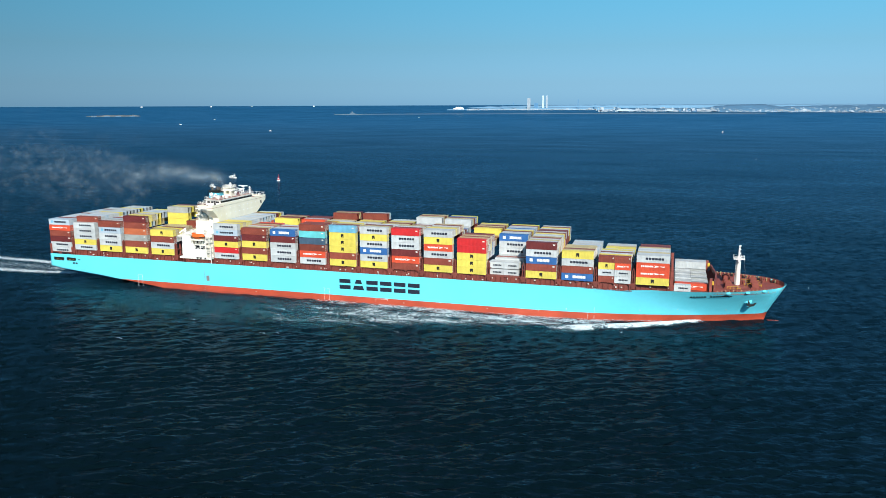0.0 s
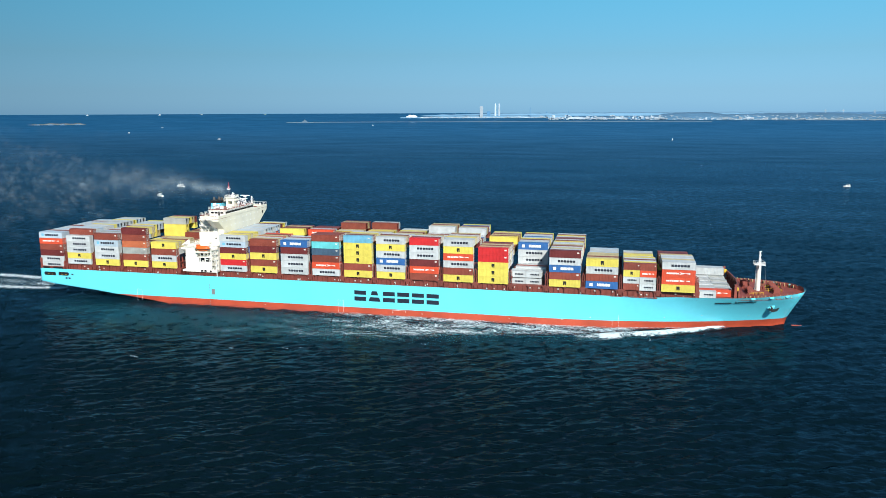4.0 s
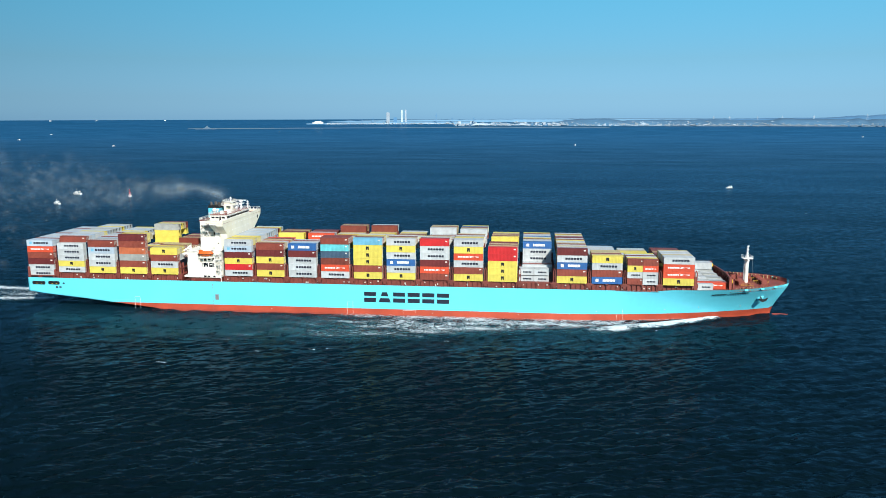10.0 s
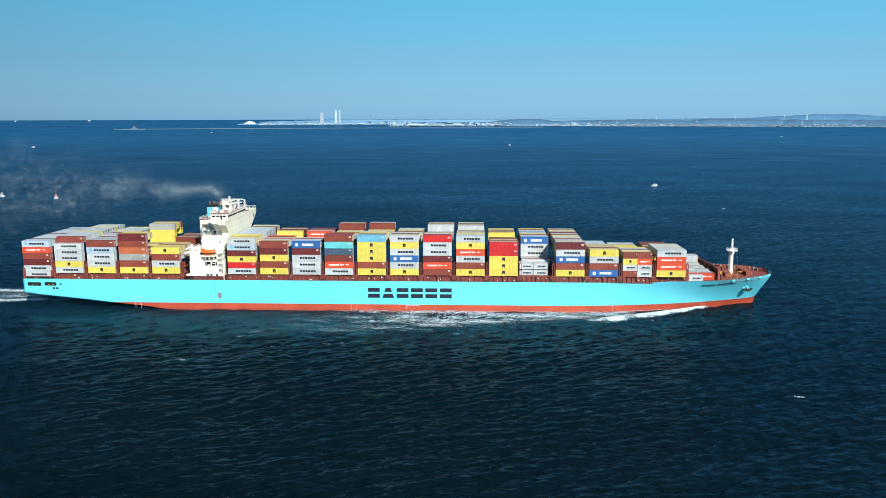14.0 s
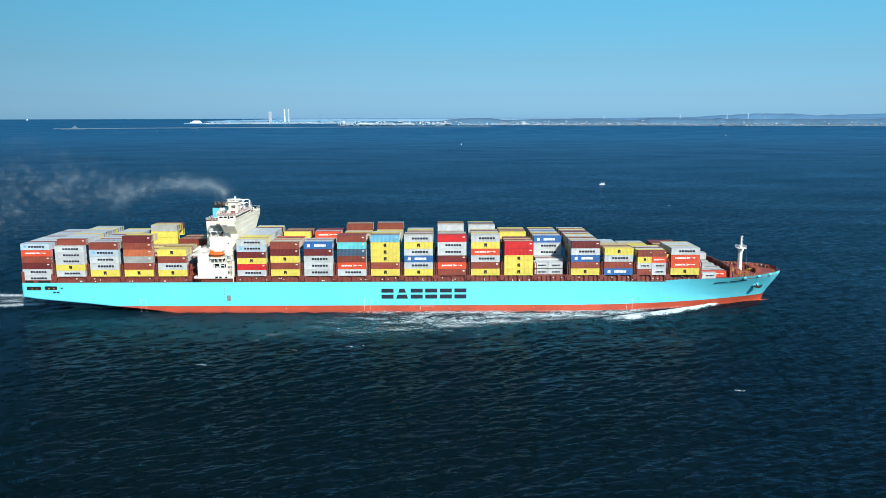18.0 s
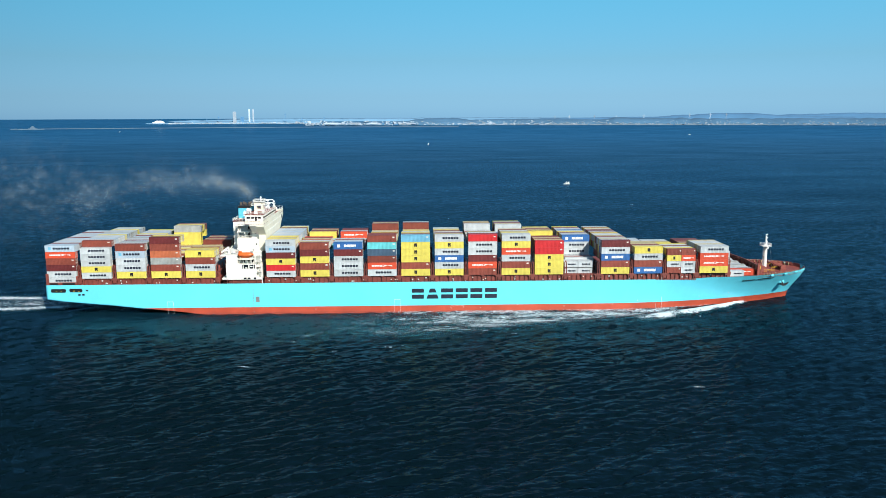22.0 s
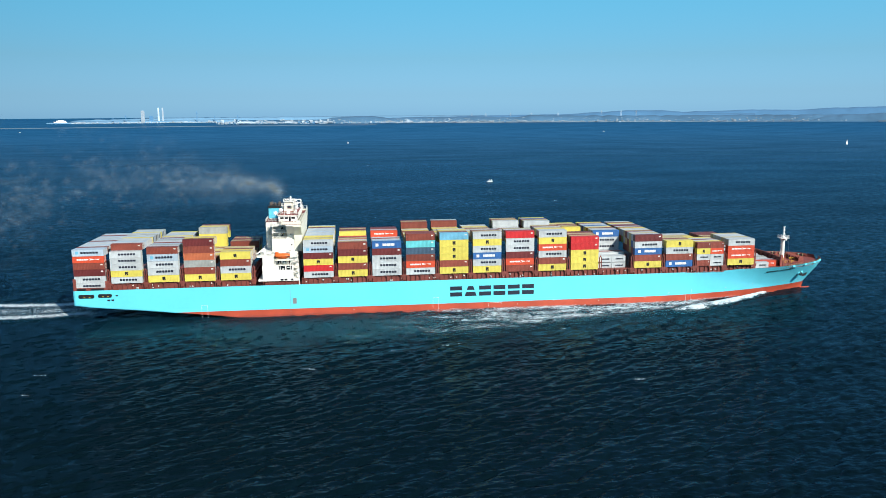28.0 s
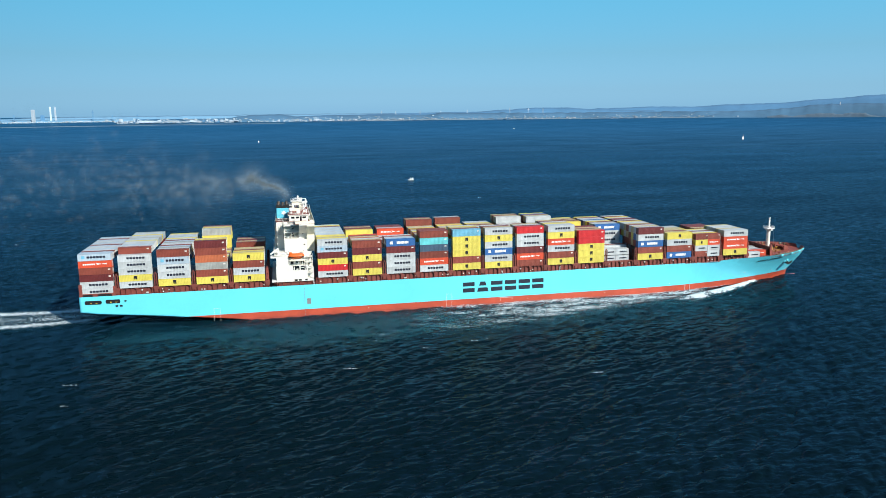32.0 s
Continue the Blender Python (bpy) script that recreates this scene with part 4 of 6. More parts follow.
    for x, y, z in ((95.0, -15.26, 29.2), (94.6, -13.46, 33.6)):
        part("cabin_window", boxes((x - 0.3, x + 0.3, y, y + 0.1, z, z + 0.6)), GLASS_AND_SHADE, tower)
    # bridge: a deep cream beam across the ship, its wings carried on sloping haunches
    bm = bmesh.new()
    prism(bm, [(-19.8, 38.6), (-19.8, 37.6), (-15.4, 33.6), (-15.4, 26.7), (17.4, 26.7), (17.4, 31.6), (22.0, 34.6), (26.4, 37.4), (26.8, 38.6)], "x", 96.2, 99.3)
    bridge = part("bridge_front", bm, CREAM, ship, "cream bridge front that slopes in under the wings")
    # haunches are painted whiter than the beam to stand for light bounced off decks
    part("wing_haunch", prism(bmesh.new(), [(-19.8, 38.6), (-19.8, 38.1), (-13.4, 33.8), (-13.4, 38.6)], "x", 93.2, 96.2), HOUSE_WHITE, bridge)
    part("wing_haunch", prism(bmesh.new(), [(26.8, 38.6), (26.8, 38.1), (15.4, 33.0), (15.4, 38.6)], "x", 91.6, 96.2), HOUSE_WHITE, bridge)
    for y in (-16.5, -13, -9.2, -5.5, -1.7, 2, 5.7, 9.5, 13.2, 17, 20.2):
        for z in (32.2, 34.7, 37.2):
            if -11 < y < 14 or z > 34 and -14 < y < 18 or z > 37:
                part("porthole", bars([((99.26, y, z), (99.42, y, z))], 0.26, 10), WHITE, bridge)
    part("wing_gate", boxes((99.28, 99.36, 21.6, 22.6, 35.9, 37.5)), GLASS_AND_SHADE, bridge)
    part("wing_deck", boxes((91.6, 99.3, -19.8, -10.0, 38.6, 38.72), (91.6, 99.3, 17.0, 26.8, 38.6, 38.72), (89.4, 97.6, -10.0, 17.0, 38.42, 38.6)), DECK_RED, bridge, "red-brown painted bridge wing deck")
    part("wing_bulwark", boxes((99.15, 99.3, -19.8, 26.8, 38.72, 39.85), (91.6, 99.15, -19.8, -19.65, 38.72, 39.85), (91.6, 91.75, -19.65, -15.0, 38.72, 39.85), (91.6, 99.15, 26.65, 26.8, 38.72, 39.5)), CREAM, bridge)
    part("wing_console", boxes((97.6, 98.9, -19.0, -17.8, 38.72, 40.1), bevel=0.1), HOUSE_WHITE, bridge)
    for y in (-18.4, 25.0):
        part("wing_light", boxes((96.2, 96.8, y, y + 0.5, 38.72, 40.5), bevel=0.08), HOUSE_WHITE, bridge)
    part("wing_rail", rail([(92.7, 18, 38.7), (92.7, 26.7, 38.7), (99.2, 26.7, 38.7), (99.2, 22, 38.7)], 2.2, 1.4), HOUSE_WHITE, bridge)
    part("wing_rail", rail([(92.6, -14.9, 38.7), (89.6, -10.3, 38.7)], 1.1, 1.4), HOUSE_WHITE, bridge)
    wh = part("wheelhouse", boxes((89.4, 97.2, -10.0, 17.0, 38.6, 41.1)), HOUSE_WHITE, ship, "cream-white wheelhouse with a band of dark windows")
    for k in range(19):
        y = -9.6 + k * 1.38
        part("wheelhouse_window", boxes((97.14, 97.27, y, y + 1.12, 39.75, 40.65)), GLASS_AND_SHADE, wh)
    for x in (90.9, 92.8, 95.6):
        part("wheelhouse_window", boxes((x - 0.72, x + 0.72, -10.07, -9.9, 39.75, 40.5)), GLASS_AND_SHADE, wh)
    part("wheelhouse_door", boxes((93.8, 94.6, -10.07, -9.9, 38.75, 40.6)), GLASS_AND_SHADE, wh)
    part("wheelhouse_roof", boxes((88.9, 98.0, -10.5, 17.5, 41.1, 41.34), bevel=0.05), HOUSE_WHITE, wh)
    part("window_eave", boxes((97.2, 97.9, -10.3, 17.3, 40.75, 40.9), (97.2, 97.5, -10.3, 17.3, 39.35, 39.5)), HOUSE_WHITE, wh)
    part("deck_paint", boxes((89.2, 97.7, -10.2, 17.2, 41.34, 41.39)), DECK_RED, wh)
    part("roof_rail", rail([(89.1, -10.3, 41.35), (97.8, -10.3, 41.35), (97.8, 17.3, 41.35), (89.1, 17.3, 41.35), (89.1, -10.3, 41.35)], 1.1, 1.4), HOUSE_WHITE, wh)
    # radar mast: a boxy tower open through its middle, with platforms
    bm = boxes((90.9, 91.9, 0.0, 3.6, 41.35, 45.5), (94.0, 95.0, 0.0, 3.6, 41.35, 44.8), (91.9, 94.0, 0.0, 3.6, 43.9, 45.5), (91.9, 94.0, 0.0, 3.6, 41.35, 42.4))
    rm = part("radar_mast", bm, CREAM, ship, "cream radar mast with scanners and aerials")
    part("mast_platform", boxes((90.4, 95.4, -0.6, 4.2, 45.5, 45.65), (94.8, 96.4, -0.4, 4.0, 44.2, 44.35), (89.6, 91.0, -0.4, 4.0, 43.8, 43.95)), HOUSE_WHITE, rm)
    for pts in (((90.5, -0.5, 45.6), (95.3, -0.5, 45.6), (95.3, 4.1, 45.6), (90.5, 4.1, 45.6), (90.5, -0.5, 45.6)), ((95.2, -0.3, 44.3), (96.3, -0.3, 44.3), (96.3, 3.9, 44.3)), ((91, -0.3, 43.9), (89.7, -0.3, 43.9), (89.7, 3.9, 43.9))):
        part("mast_rail", rail(list(pts), 1.0, 1.0), HOUSE_WHITE, rm)
    part("mast_ladder", bars([((94.9, -0.15, 41.4), (94.9, -0.15, 46.2)), ((94.4, -0.15, 41.4), (94.4, -0.15, 46.2))] + [((94.4, -0.15, 41.6 + 0.4 * k), (94.9, -0.15, 41.6 + 0.4 * k)) for k in range(12)], 0.05, 4), HOUSE_WHITE, rm)
    bm = bmesh.new()
    bar(bm, (93.6, 1.8, 45.6), (93.6, 1.8, 47.9), 0.26, 8)
    box(bm, 93.4, 93.8, 0.4, 3.2, 46.9, 47.1)
    bar(bm, (93.6, 1.8, 47.2), (93.6, 1.8, 47.7), 0.45, 8, 0.25)
    part("signal_pole", bm, WHITE, rm)
    part("radar_scanner", boxes((91.2, 94.6, 1.6, 2.1, 46.2, 46.5), bevel=0.06), WHITE, rm)
    for ob in (rm, *rm.children):
        ob.data.transform(Matrix.Translation((0, 2.6, 0)))
    # two T-shaped scanner posts and a mast with a cage, forward on the roof
    for x, y, z, arm in ((94.9, 13.6, 45.2, 2.4), (96.0, 10.0, 44.2, 1.8)):
        bm = bmesh.new()
        bar(bm, (x, y, 41.35), (x, y, z), 0.3, 8, 0.2)
        box(bm, x - arm, x + arm, y - 0.25, y + 0.25, z, z + 0.35)
        box(bm, x - 0.6, x + 0.6, y - 0.6, y + 0.6, z - 0.5, z)
        bar(bm, (x - 0.8, y, 41.35), (x, y, z - 1.6), 0.1, 5)
        bar(bm, (x + 0.8, y, 41.35), (x, y, z - 1.6), 0.1, 5)
        part("scanner_post", bm, WHITE, rm)
    bm = boxes((96.9, 97.5, 15.4, 16.0, 41.35, 43.4), (96.5, 97.9, 15.0, 16.4, 43.4, 43.55))
    bar(bm, (97.2, 15.7, 43.5), (97.2, 15.7, 45.0), 0.22, 8)
    bar(bm, (97.2, 15.7, 44.2), (97.2, 15.7, 44.6), 0.5, 8)
    part("signal_lamp_post", bm, WHITE, rm)
    for x, y, r in ((90.2, -6.5, 0.95), (90.4, -3.4, 0.6), (95.6, 5.2, 0.85), (91.0, 9.5, 0.9), (96.6, -6.8, 0.5), (93.4, 12.6, 0.7)):
        bm = bmesh.new()
        bar(bm, (x, y, 41.35), (x, y, 42.3), 0.22, 6)
        bmesh.ops.create_icosphere(bm, subdivisions=2, radius=r, matrix=Matrix.Translation((x, y, 42.1 + r)))
        part("satellite_dome", bm, WHITE, rm, smooth=True)
    for x0, x1, y0, y1, h in ((92.6, 94.0, -6.4, -4.8, 1.3), (95.4, 96.6, -3.8, -2.4, 0.9), (93.0, 94.2, 6.2, 7.6, 1.5), (90.0, 91.2, 5.6, 7.2, 1.1)):
        part("roof_locker", boxes((x0, x1, y0, y1, 41.35, 41.35 + h), bevel=0.08), HOUSE_WHITE, rm)
    rng = random.Random(3)
    for k in range(12):
        x, y = rng.uniform(89.5, 97.5), rng.uniform(-9.5, 13.5)
        part("aerial", bars([((x, y, 41.35), (x, y, 41.35 + rng.uniform(1.4, 3.4)))], 0.06, 5), WHITE, rm)
    # funnel on its casing behind the tower
    fun = part("funnel_casing", boxes((83.2, 84.0, -3.4, 7.8, 26.8, 37.0), (84.6, 89.2, 0.0, 9.4, 38.2, 38.7)), HOUSE_WHITE, ship, "white funnel casing with a pale-blue band and black top")
    part("casing_deck", boxes((83.8, 89.4, -8.8, 10.8, 38.4, 38.55)), DECK_RED, fun)
    part("casing_rail", rail([(89.4, -8.7, 38.55), (83.9, -8.7, 38.55), (83.9, 10.7, 38.55)], 1.1, 1.2), HOUSE_WHITE, fun)
    part("casing_louvre", boxes(*[(84.6, 86.4, -8.68, -8.58, 33.0 + 0.45 * k, 33.2 + 0.45 * k) for k in range(8)]), GEAR_WHITE, fun)
    part("funnel_band", boxes((84.2, 89.5, 0.4, 9.0, 38.6, 43.1), bevel=0.25), FUNNEL_BLUE, fun, "pale-blue funnel band")
    part("funnel_emblem", prism(bmesh.new(), [(87.3 + (1.25 if k % 2 == 0 else 0.6) * math.cos(k * math.pi / 7), 41.0 + (1.25 if k % 2 == 0 else 0.6) * math.sin(k * math.pi / 7)) for k in range(14)], "y", 0.3, 0.45), WHITE, fun)
    part("funnel_top", boxes((84.1, 89.6, 0.3, 9.1, 43.1, 44.2), bevel=0.15), BLACK, fun)
    for x, y, h in ((85.2, 2.2, 45.7), (85.5, 6.2, 45.4), (87.0, 3.6, 45.3), (88.6, 3.0, 45.6), (88.7, 6.4, 45.4)):
        bm = bmesh.new()
        bar(bm, (x, y, 44.1), (x, y, h), 0.48, 12)
        part("exhaust_pipe", bm, SOOT_STEEL, fun)


def make_lifeboat(side):
    boat = new("lifeboat")
    boat.parent = ship
    tagged(boat, "orange enclosed lifeboat hung in white davits")
    y = side * 20.6
    bm = bmesh.new()
    n = 12
    rows = []
    for i in range(13):
        u = -1 + 2 * i / 12
        k = max(0.02, (1 - abs(u) ** 3.2)) ** 0.5
        rows.append([bm.verts.new((91.4 + u * 3.3, y + 1.45 * k * math.cos(2 * math.pi * j / n), 25.7 + (1.25 if math.sin(2 * math.pi * j / n) > 0 else 1.15) * k * math.sin(2 * math.pi * j / n) + 0.25 * u * u)) for j in range(n)])
    for a, b in zip(rows, rows[1:]):
        for j in range(n):
            bm.faces.new((a[j], a[(j + 1) % n], b[(j + 1) % n], b[j]))
    bm.faces.new(rows[0][::-1])
    bm.faces.new(rows[-1])
    bmesh.ops.recalc_face_normals(bm, faces=bm.faces)
    part("boat_hull", bm, ORANGE, boat, smooth=True)
    part("boat_cabin", boxes((88.6, 90.0, y - 0.7, y + 0.7, 26.6, 27.4), bevel=0.2), ORANGE, boat)
    part("boat_fender", boxes((88.3, 94.5, y - 1.52, y + 1.52, 25.55, 25.75), bevel=0.05), BLACK, boat)
    for x in (88.4, 94.6):
        bm = bmesh.new()
        o = [(y + side * 0.8, 22.2), (y - side * 1.7, 22.2), (y - side * 2.4, 28.3), (y + side * 0.4, 28.9), (y + side * 0.5, 28.2), (y - side * 1.6, 27.5), (y - side * 1.1, 23.2)]
        prism(bm, o, "x", x - 0.2, x + 0.2)
        part("davit", bm, HOUSE_WHITE, boat)
    part("boat_cradle", boxes((88.6, 94.4, y - 1.3, y + 1.3, 23.9, 24.2), (89.2, 89.6, y - 1.0, y + 1.0, 24.2, 24.9), (93.2, 93.6, y - 1.0, y + 1.0, 24.2, 24.9)), CREAM, boat)


make_hull()
make_deck_gear()
make_forecastle()
make_house()
make_lifeboat(-1)
make_lifeboat(1)


# ---- containers ----
W20, W40, WIDE = 6.058, 12.192, 2.438
BASE = 16.38
TALL, LOW = 2.896, 2.62


def ribbed_side(bm, length, height, y, out):
    """One corrugated long wall."""
    n = int(length / 0.56)
    x0, x1 = -length / 2 + 0.16, length / 2 - 0.16
    pts = []
    for i in range(n):
        a, s = x0 + (x1 - x0) * i / n, (x1 - x0) / n
        pts += [(a, 0.0), (a + s * 0.42, 0.0), (a + s * 0.5, 0.045), (a + s * 0.92, 0.045)]
    pts.append((x1, 0.0))
    lo = [bm.verts.new((x, y - out * d, 0.16)) for x, d in pts]
    hi = [bm.verts.new((x, y - out * d, height - 0.12)) for x, d in pts]
    for i in range(len(pts) - 1):
        f = (lo[i], lo[i + 1], hi[i + 1], hi[i])
        bm.faces.new(f if out < 0 else f[::-1])


def container_meshes(length, height):
    w = WIDE / 2
    bm = bmesh.new()
    ribbed_side(bm, length, height, -w + 0.03, -1)
    ribbed_side(bm, length, height, w - 0.03, 1)
    box(bm, -length / 2 + 0.05, -length / 2 + 0.09, -w + 0.1, w - 0.1, 0.14, height - 0.1)
    box(bm, -length / 2 + 0.12, length / 2 - 0.12, -w + 0.1, w - 0.1, 0.1, 0.18)
    walls = bm
    bm = bmesh.new()
    for sx in (-1, 1):
        for sy in (-1, 1):
            a, b = sx * (length / 2 - 0.08), sy * (w - 0.08)
            box(bm, a - 0.08, a + 0.08, b - 0.08, b + 0.08, 0, height)
    for sy in (-1, 1):
        b = sy * (w - 0.05)
        box(bm, -length / 2 + 0.16, length / 2 - 0.16, b - 0.05, b + 0.05, 0.02, 0.17)
        box(bm, -length / 2 + 0.16, length / 2 - 0.16, b - 0.04, b + 0.04, height - 0.12, height - 0.02)
    for sx in (-1, 1):
        a = sx * (length / 2 - 0.05)
        box(bm, a - 0.05, a + 0.05, -w + 0.16, w - 0.16, height - 0.12, height - 0.02)
        box(bm, a - 0.05, a + 0.05, -w + 0.16, w - 0.16, 0.02, 0.15)
    frame_bm = bm
    bm = bmesh.new()
    n = int(length / 1.1)
    rows = []
    for i in range(n * 2 + 1):
        x = -length / 2 + 0.14 + (length - 0.28) * i / (n * 2)
        z = height - 0.05 + (0.025 if i % 2 else 0.0)
        rows.append((bm.verts.new((x, -w + 0.09, z)), bm.verts.new((x, w - 0.09, z))))
    for a, b in zip(rows, rows[1:]):
        bm.faces.new((a[0], b[0], b[1], a[1]))
    roof = bm
    door = boxes((length / 2 - 0.09, length / 2 - 0.04, 0.01, w - 0.16, 0.15, height - 0.12))
    rods = bars([((length / 2 - 0.01, y, 0.2), (length / 2 - 0.01, y, height - 0.2)) for y in (0.3, 0.85)], 0.03, 5)
    return walls, frame_bm, roof, door, rods


def marking_mesh(kind, length, height):
    """Plain bars of the size and place of the lettering on a long side."""
    bm = bmesh.new()
    y0, y1 = -WIDE / 2 - 0.012, -WIDE / 2 + 0.03
    h = height

    def toothed(x, count, pitch, tooth, lo, hi):
        """One bar notched into letter-wide teeth."""
        mid = (lo + hi) / 2
        up, down = [], []
        for i in range(count):
            a, b = x + i * pitch, x + i * pitch + tooth
            up += [(a, hi), (b, hi)] + ([(b, mid + 0.05), (x + (i + 1) * pitch, mid + 0.05)] if i < count - 1 else [])
            down += [(a, lo), (b, lo)] + ([(b, mid - 0.05), (x + (i + 1) * pitch, mid - 0.05)] if i < count - 1 else [])
        prism(bm, up + down[::-1], "y", y0, y1)

    long = length > 8
    if kind in ("W", "S"):
        toothed(-2.8, 6, 1.16, 0.9, h * 0.38, h * 0.68) if long else toothed(-1.4, 6, 0.58, 0.45, h * 0.40, h * 0.62)
    elif kind == "Y":
        s = 0.6 if long else 0.42
        prism(bm, [(-s, h * 0.5), (-s * 0.8, h * 0.28), (-s * 0.1, h * 0.28), (-s * 0.1, h * 0.46), (s * 0.2, h * 0.46), (s * 0.2, h * 0.28), (s, h * 0.28), (s, h * 0.78), (-s, h * 0.78)], "y", y0, y1)
    elif kind == "H":
        k = 1.0 if long else 0.5
        toothed(-4.4 * k, 7, 0.66 * k, 0.5 * k, h * 0.4, h * 0.62)
        prism(bm, [(0.2 * k, h * 0.36), (2.2 * k, h * 0.5), (2.2 * k, h * 0.56), (4.2 * k, h * 0.42), (4.2 * k, h * 0.6), (2.2 * k, h * 0.56), (0.2 * k, h * 0.68), (0.9 * k, h * 0.52)], "y", y0, y1)
    elif kind == "B":
        prism(bm, [(-4.6, h * 0.3), (-3.4, h * 0.3), (-3.4, h * 0.72), (-4.6, h * 0.72)], "y", y0, y1)
        toothed(-1.7, 9, 0.56, 0.46, h * 0.34, h * 0.7)
    else:
        prism(bm, [(length * 0.37, h * 0.62), (length * 0.44, h * 0.62), (length * 0.44, h * 0.8), (length * 0.37, h * 0.8)], "y", y0, y1)
    return bm


MARK_INK = {"W": NAVY, "S": NAVY, "Y": BLACK, "H": WHITE, "B": WHITE}
MARK_WORDS = {"W": " with dark bars of lettering", "S": " with dark bars of lettering", "Y": " with a black square emblem", "H": " with white bars of lettering", "B": " with white bars of lettering"}
stock, shapes = {}, {}


def container_kind(code, length, height):
    """One finished container of each colour and size, from which the rest are copied."""
    key = (code, length, height)
    if key in stock:
        return stock[key]
    if (length, height) not in shapes:
        shapes[length, height] = [mesh_of(nm, b) for nm, b in zip(("wall", "frame", "roof", "door", "lock_rod"), container_meshes(length, height))]
    walls, frm, roof, door, rods = [me.copy() for me in shapes[length, height]]
    for me in (walls, frm, roof, door):
        me.materials.append(BOX[code])
    rods.materials.append(GEAR_WHITE)
    root = new("shipping_container", frm)
    tagged(root, "%s %s-foot steel shipping container%s" % (BOX_WORDS[code], "forty" if length > 8 else "twenty", MARK_WORDS.get(code, " with small white marks")), "container", "containers stacked on the ship")
    for nm, me in (("wall", walls), ("roof", roof)):
        ob = new(nm, me)
        ob.parent = root
    for s in (1, -1):
        d = new("door", door)
        d.parent = root
        d.matrix_basis = Matrix.Diagonal((1, s, 1, 1))
        k = new("lock_rod", rods)
        k.parent = d
    if code == "S" and length > 8:
        part("emblem", boxes((-4.75, -3.55, -WIDE / 2 - 0.01, -WIDE / 2 + 0.03, height * 0.32, height * 0.74)), BOX["L"], root, "pale-blue square emblem")
    part("marking", marking_mesh(code, length, height), MARK_INK.get(code, GEAR_WHITE), root)
    stock[key] = root
    return root


# Starboard row of each bay, from the bottom up, and the inner rows: (first row, last row, tiers, colours of the tops).
ROWS = 17
BAYS = [
    ("WWMRHS", 2.72, 9.0, 14.25, ((1, 16, 6, "SRWSWW"),)),
    ("WYWWW", LOW, 23.31, BASE, ((1, 4, 6, "RWSW"), (5, 16, 6, "WWYSWG"))),
    ("YWWSR", TALL, 37.75, BASE, ((1, 9, 5, "WGSRW"), (10, 16, 5, "WYWSW"))),
    ("YRGORM", TALL, 52.08, BASE, ((1, 2, 6, "YT"), (3, 12, 3, "RTYW"), (13, 16, 6, "GYTR"))),
    ("YWRY", TALL, 66.44, BASE, ((1, 5, 4, "TYRT"), (6, 10, 3, "RT"), (11, 16, 4, "RTM"))),
    ("WrYMSW", LOW, 100.0, BASE, ((1, 4, 6, "YTYY"), (5, 13, 6, "WSWWSW"), (14, 16, 6, "MYW"))),
    ("YRYMR", TALL, 114.17, BASE, ((1, 6, 5, "TWOTRH"), (7, 11, 4, "CWR"), (12, 16, 5, "YRMTR"))),
    ("WWWMB", TALL, 128.34, BASE, ((1, 4, 5, "SWRW"), (5, 11, 4, "WRW"), (12, 16, 5, "HWRRM"))),
    ("WHRDCR", TALL, 142.5, BASE, ((1, 2, 6, "RR"), (3, 13, 5, "YWTR"), (14, 16, 6, "RTM"))),
    ("YRYYYL", TALL, 156.68, BASE, ((1, 4, 6, "RTYW"), (5, 14, 5, "YTWT"), (15, 16, 6, "RW"))),
    ("YWBWYW", TALL, 170.86, BASE, ((1, 3, 6, "TRW"), (4, 16, 5, "WTRTYW"))),
    ("RHMWWr", TALL, 185.04, BASE, ((1, 3, 6, "RWT"), (4, 12, 5, "WTWR"), (13, 16, 6, "WTRT"))),
    ("YRWHYW", TALL, 199.22, BASE, ((1, 6, 6, "WYTWRT"), (7, 11, 5, "WRBW"), (12, 16, 6, "WTRBY"))),
    ("YYYrr", TALL, 213.4, BASE, ((1, 5, 5, "TRTRM"), (6, 10, 4, "RTM"), (11, 16, 5, "YRTRT"))),
    ("", TALL, 227.58, BASE, ((1, 2, 2, "ww"), (3, 5, 2, "WR"), (6, 16, 5, "BWWRYW"))),
    ("YRBWM", TALL, 241.76, BASE, ((1, 7, 5, "WTWRTW"), (8, 16, 5, "YRWMRW"))),
    ("BRWY", TALL, 255.94, BASE, ((1, 5, 4, "TRTT"), (6, 16, 3, "WWSW"))),
    ("", LOW, 270.12, BASE, ((1, 5, 4, "YWRW"), (6, 16, 3, "WYYTW"))),
    ("YHHW", TALL, 284.3, BASE, ((1, 6, 4, "WTWW"), (7, 15, 3, "RRMRT"), (16, 16, 2, "R"))),
]
load = []          # (bay, row, tier, code, length, height, x, y, z)
tiers = {}
rng_box = random.Random(21)
for b, (outer, high, x0, z0, inner) in enumerate(BAYS):
    tiers[b, 0] = len(outer) if outer else (4 if b == 17 else 0)
    for r0, r1, n, _ in inner:
        for r in range(r0, r1 + 1):
            tiers[b, r] = n
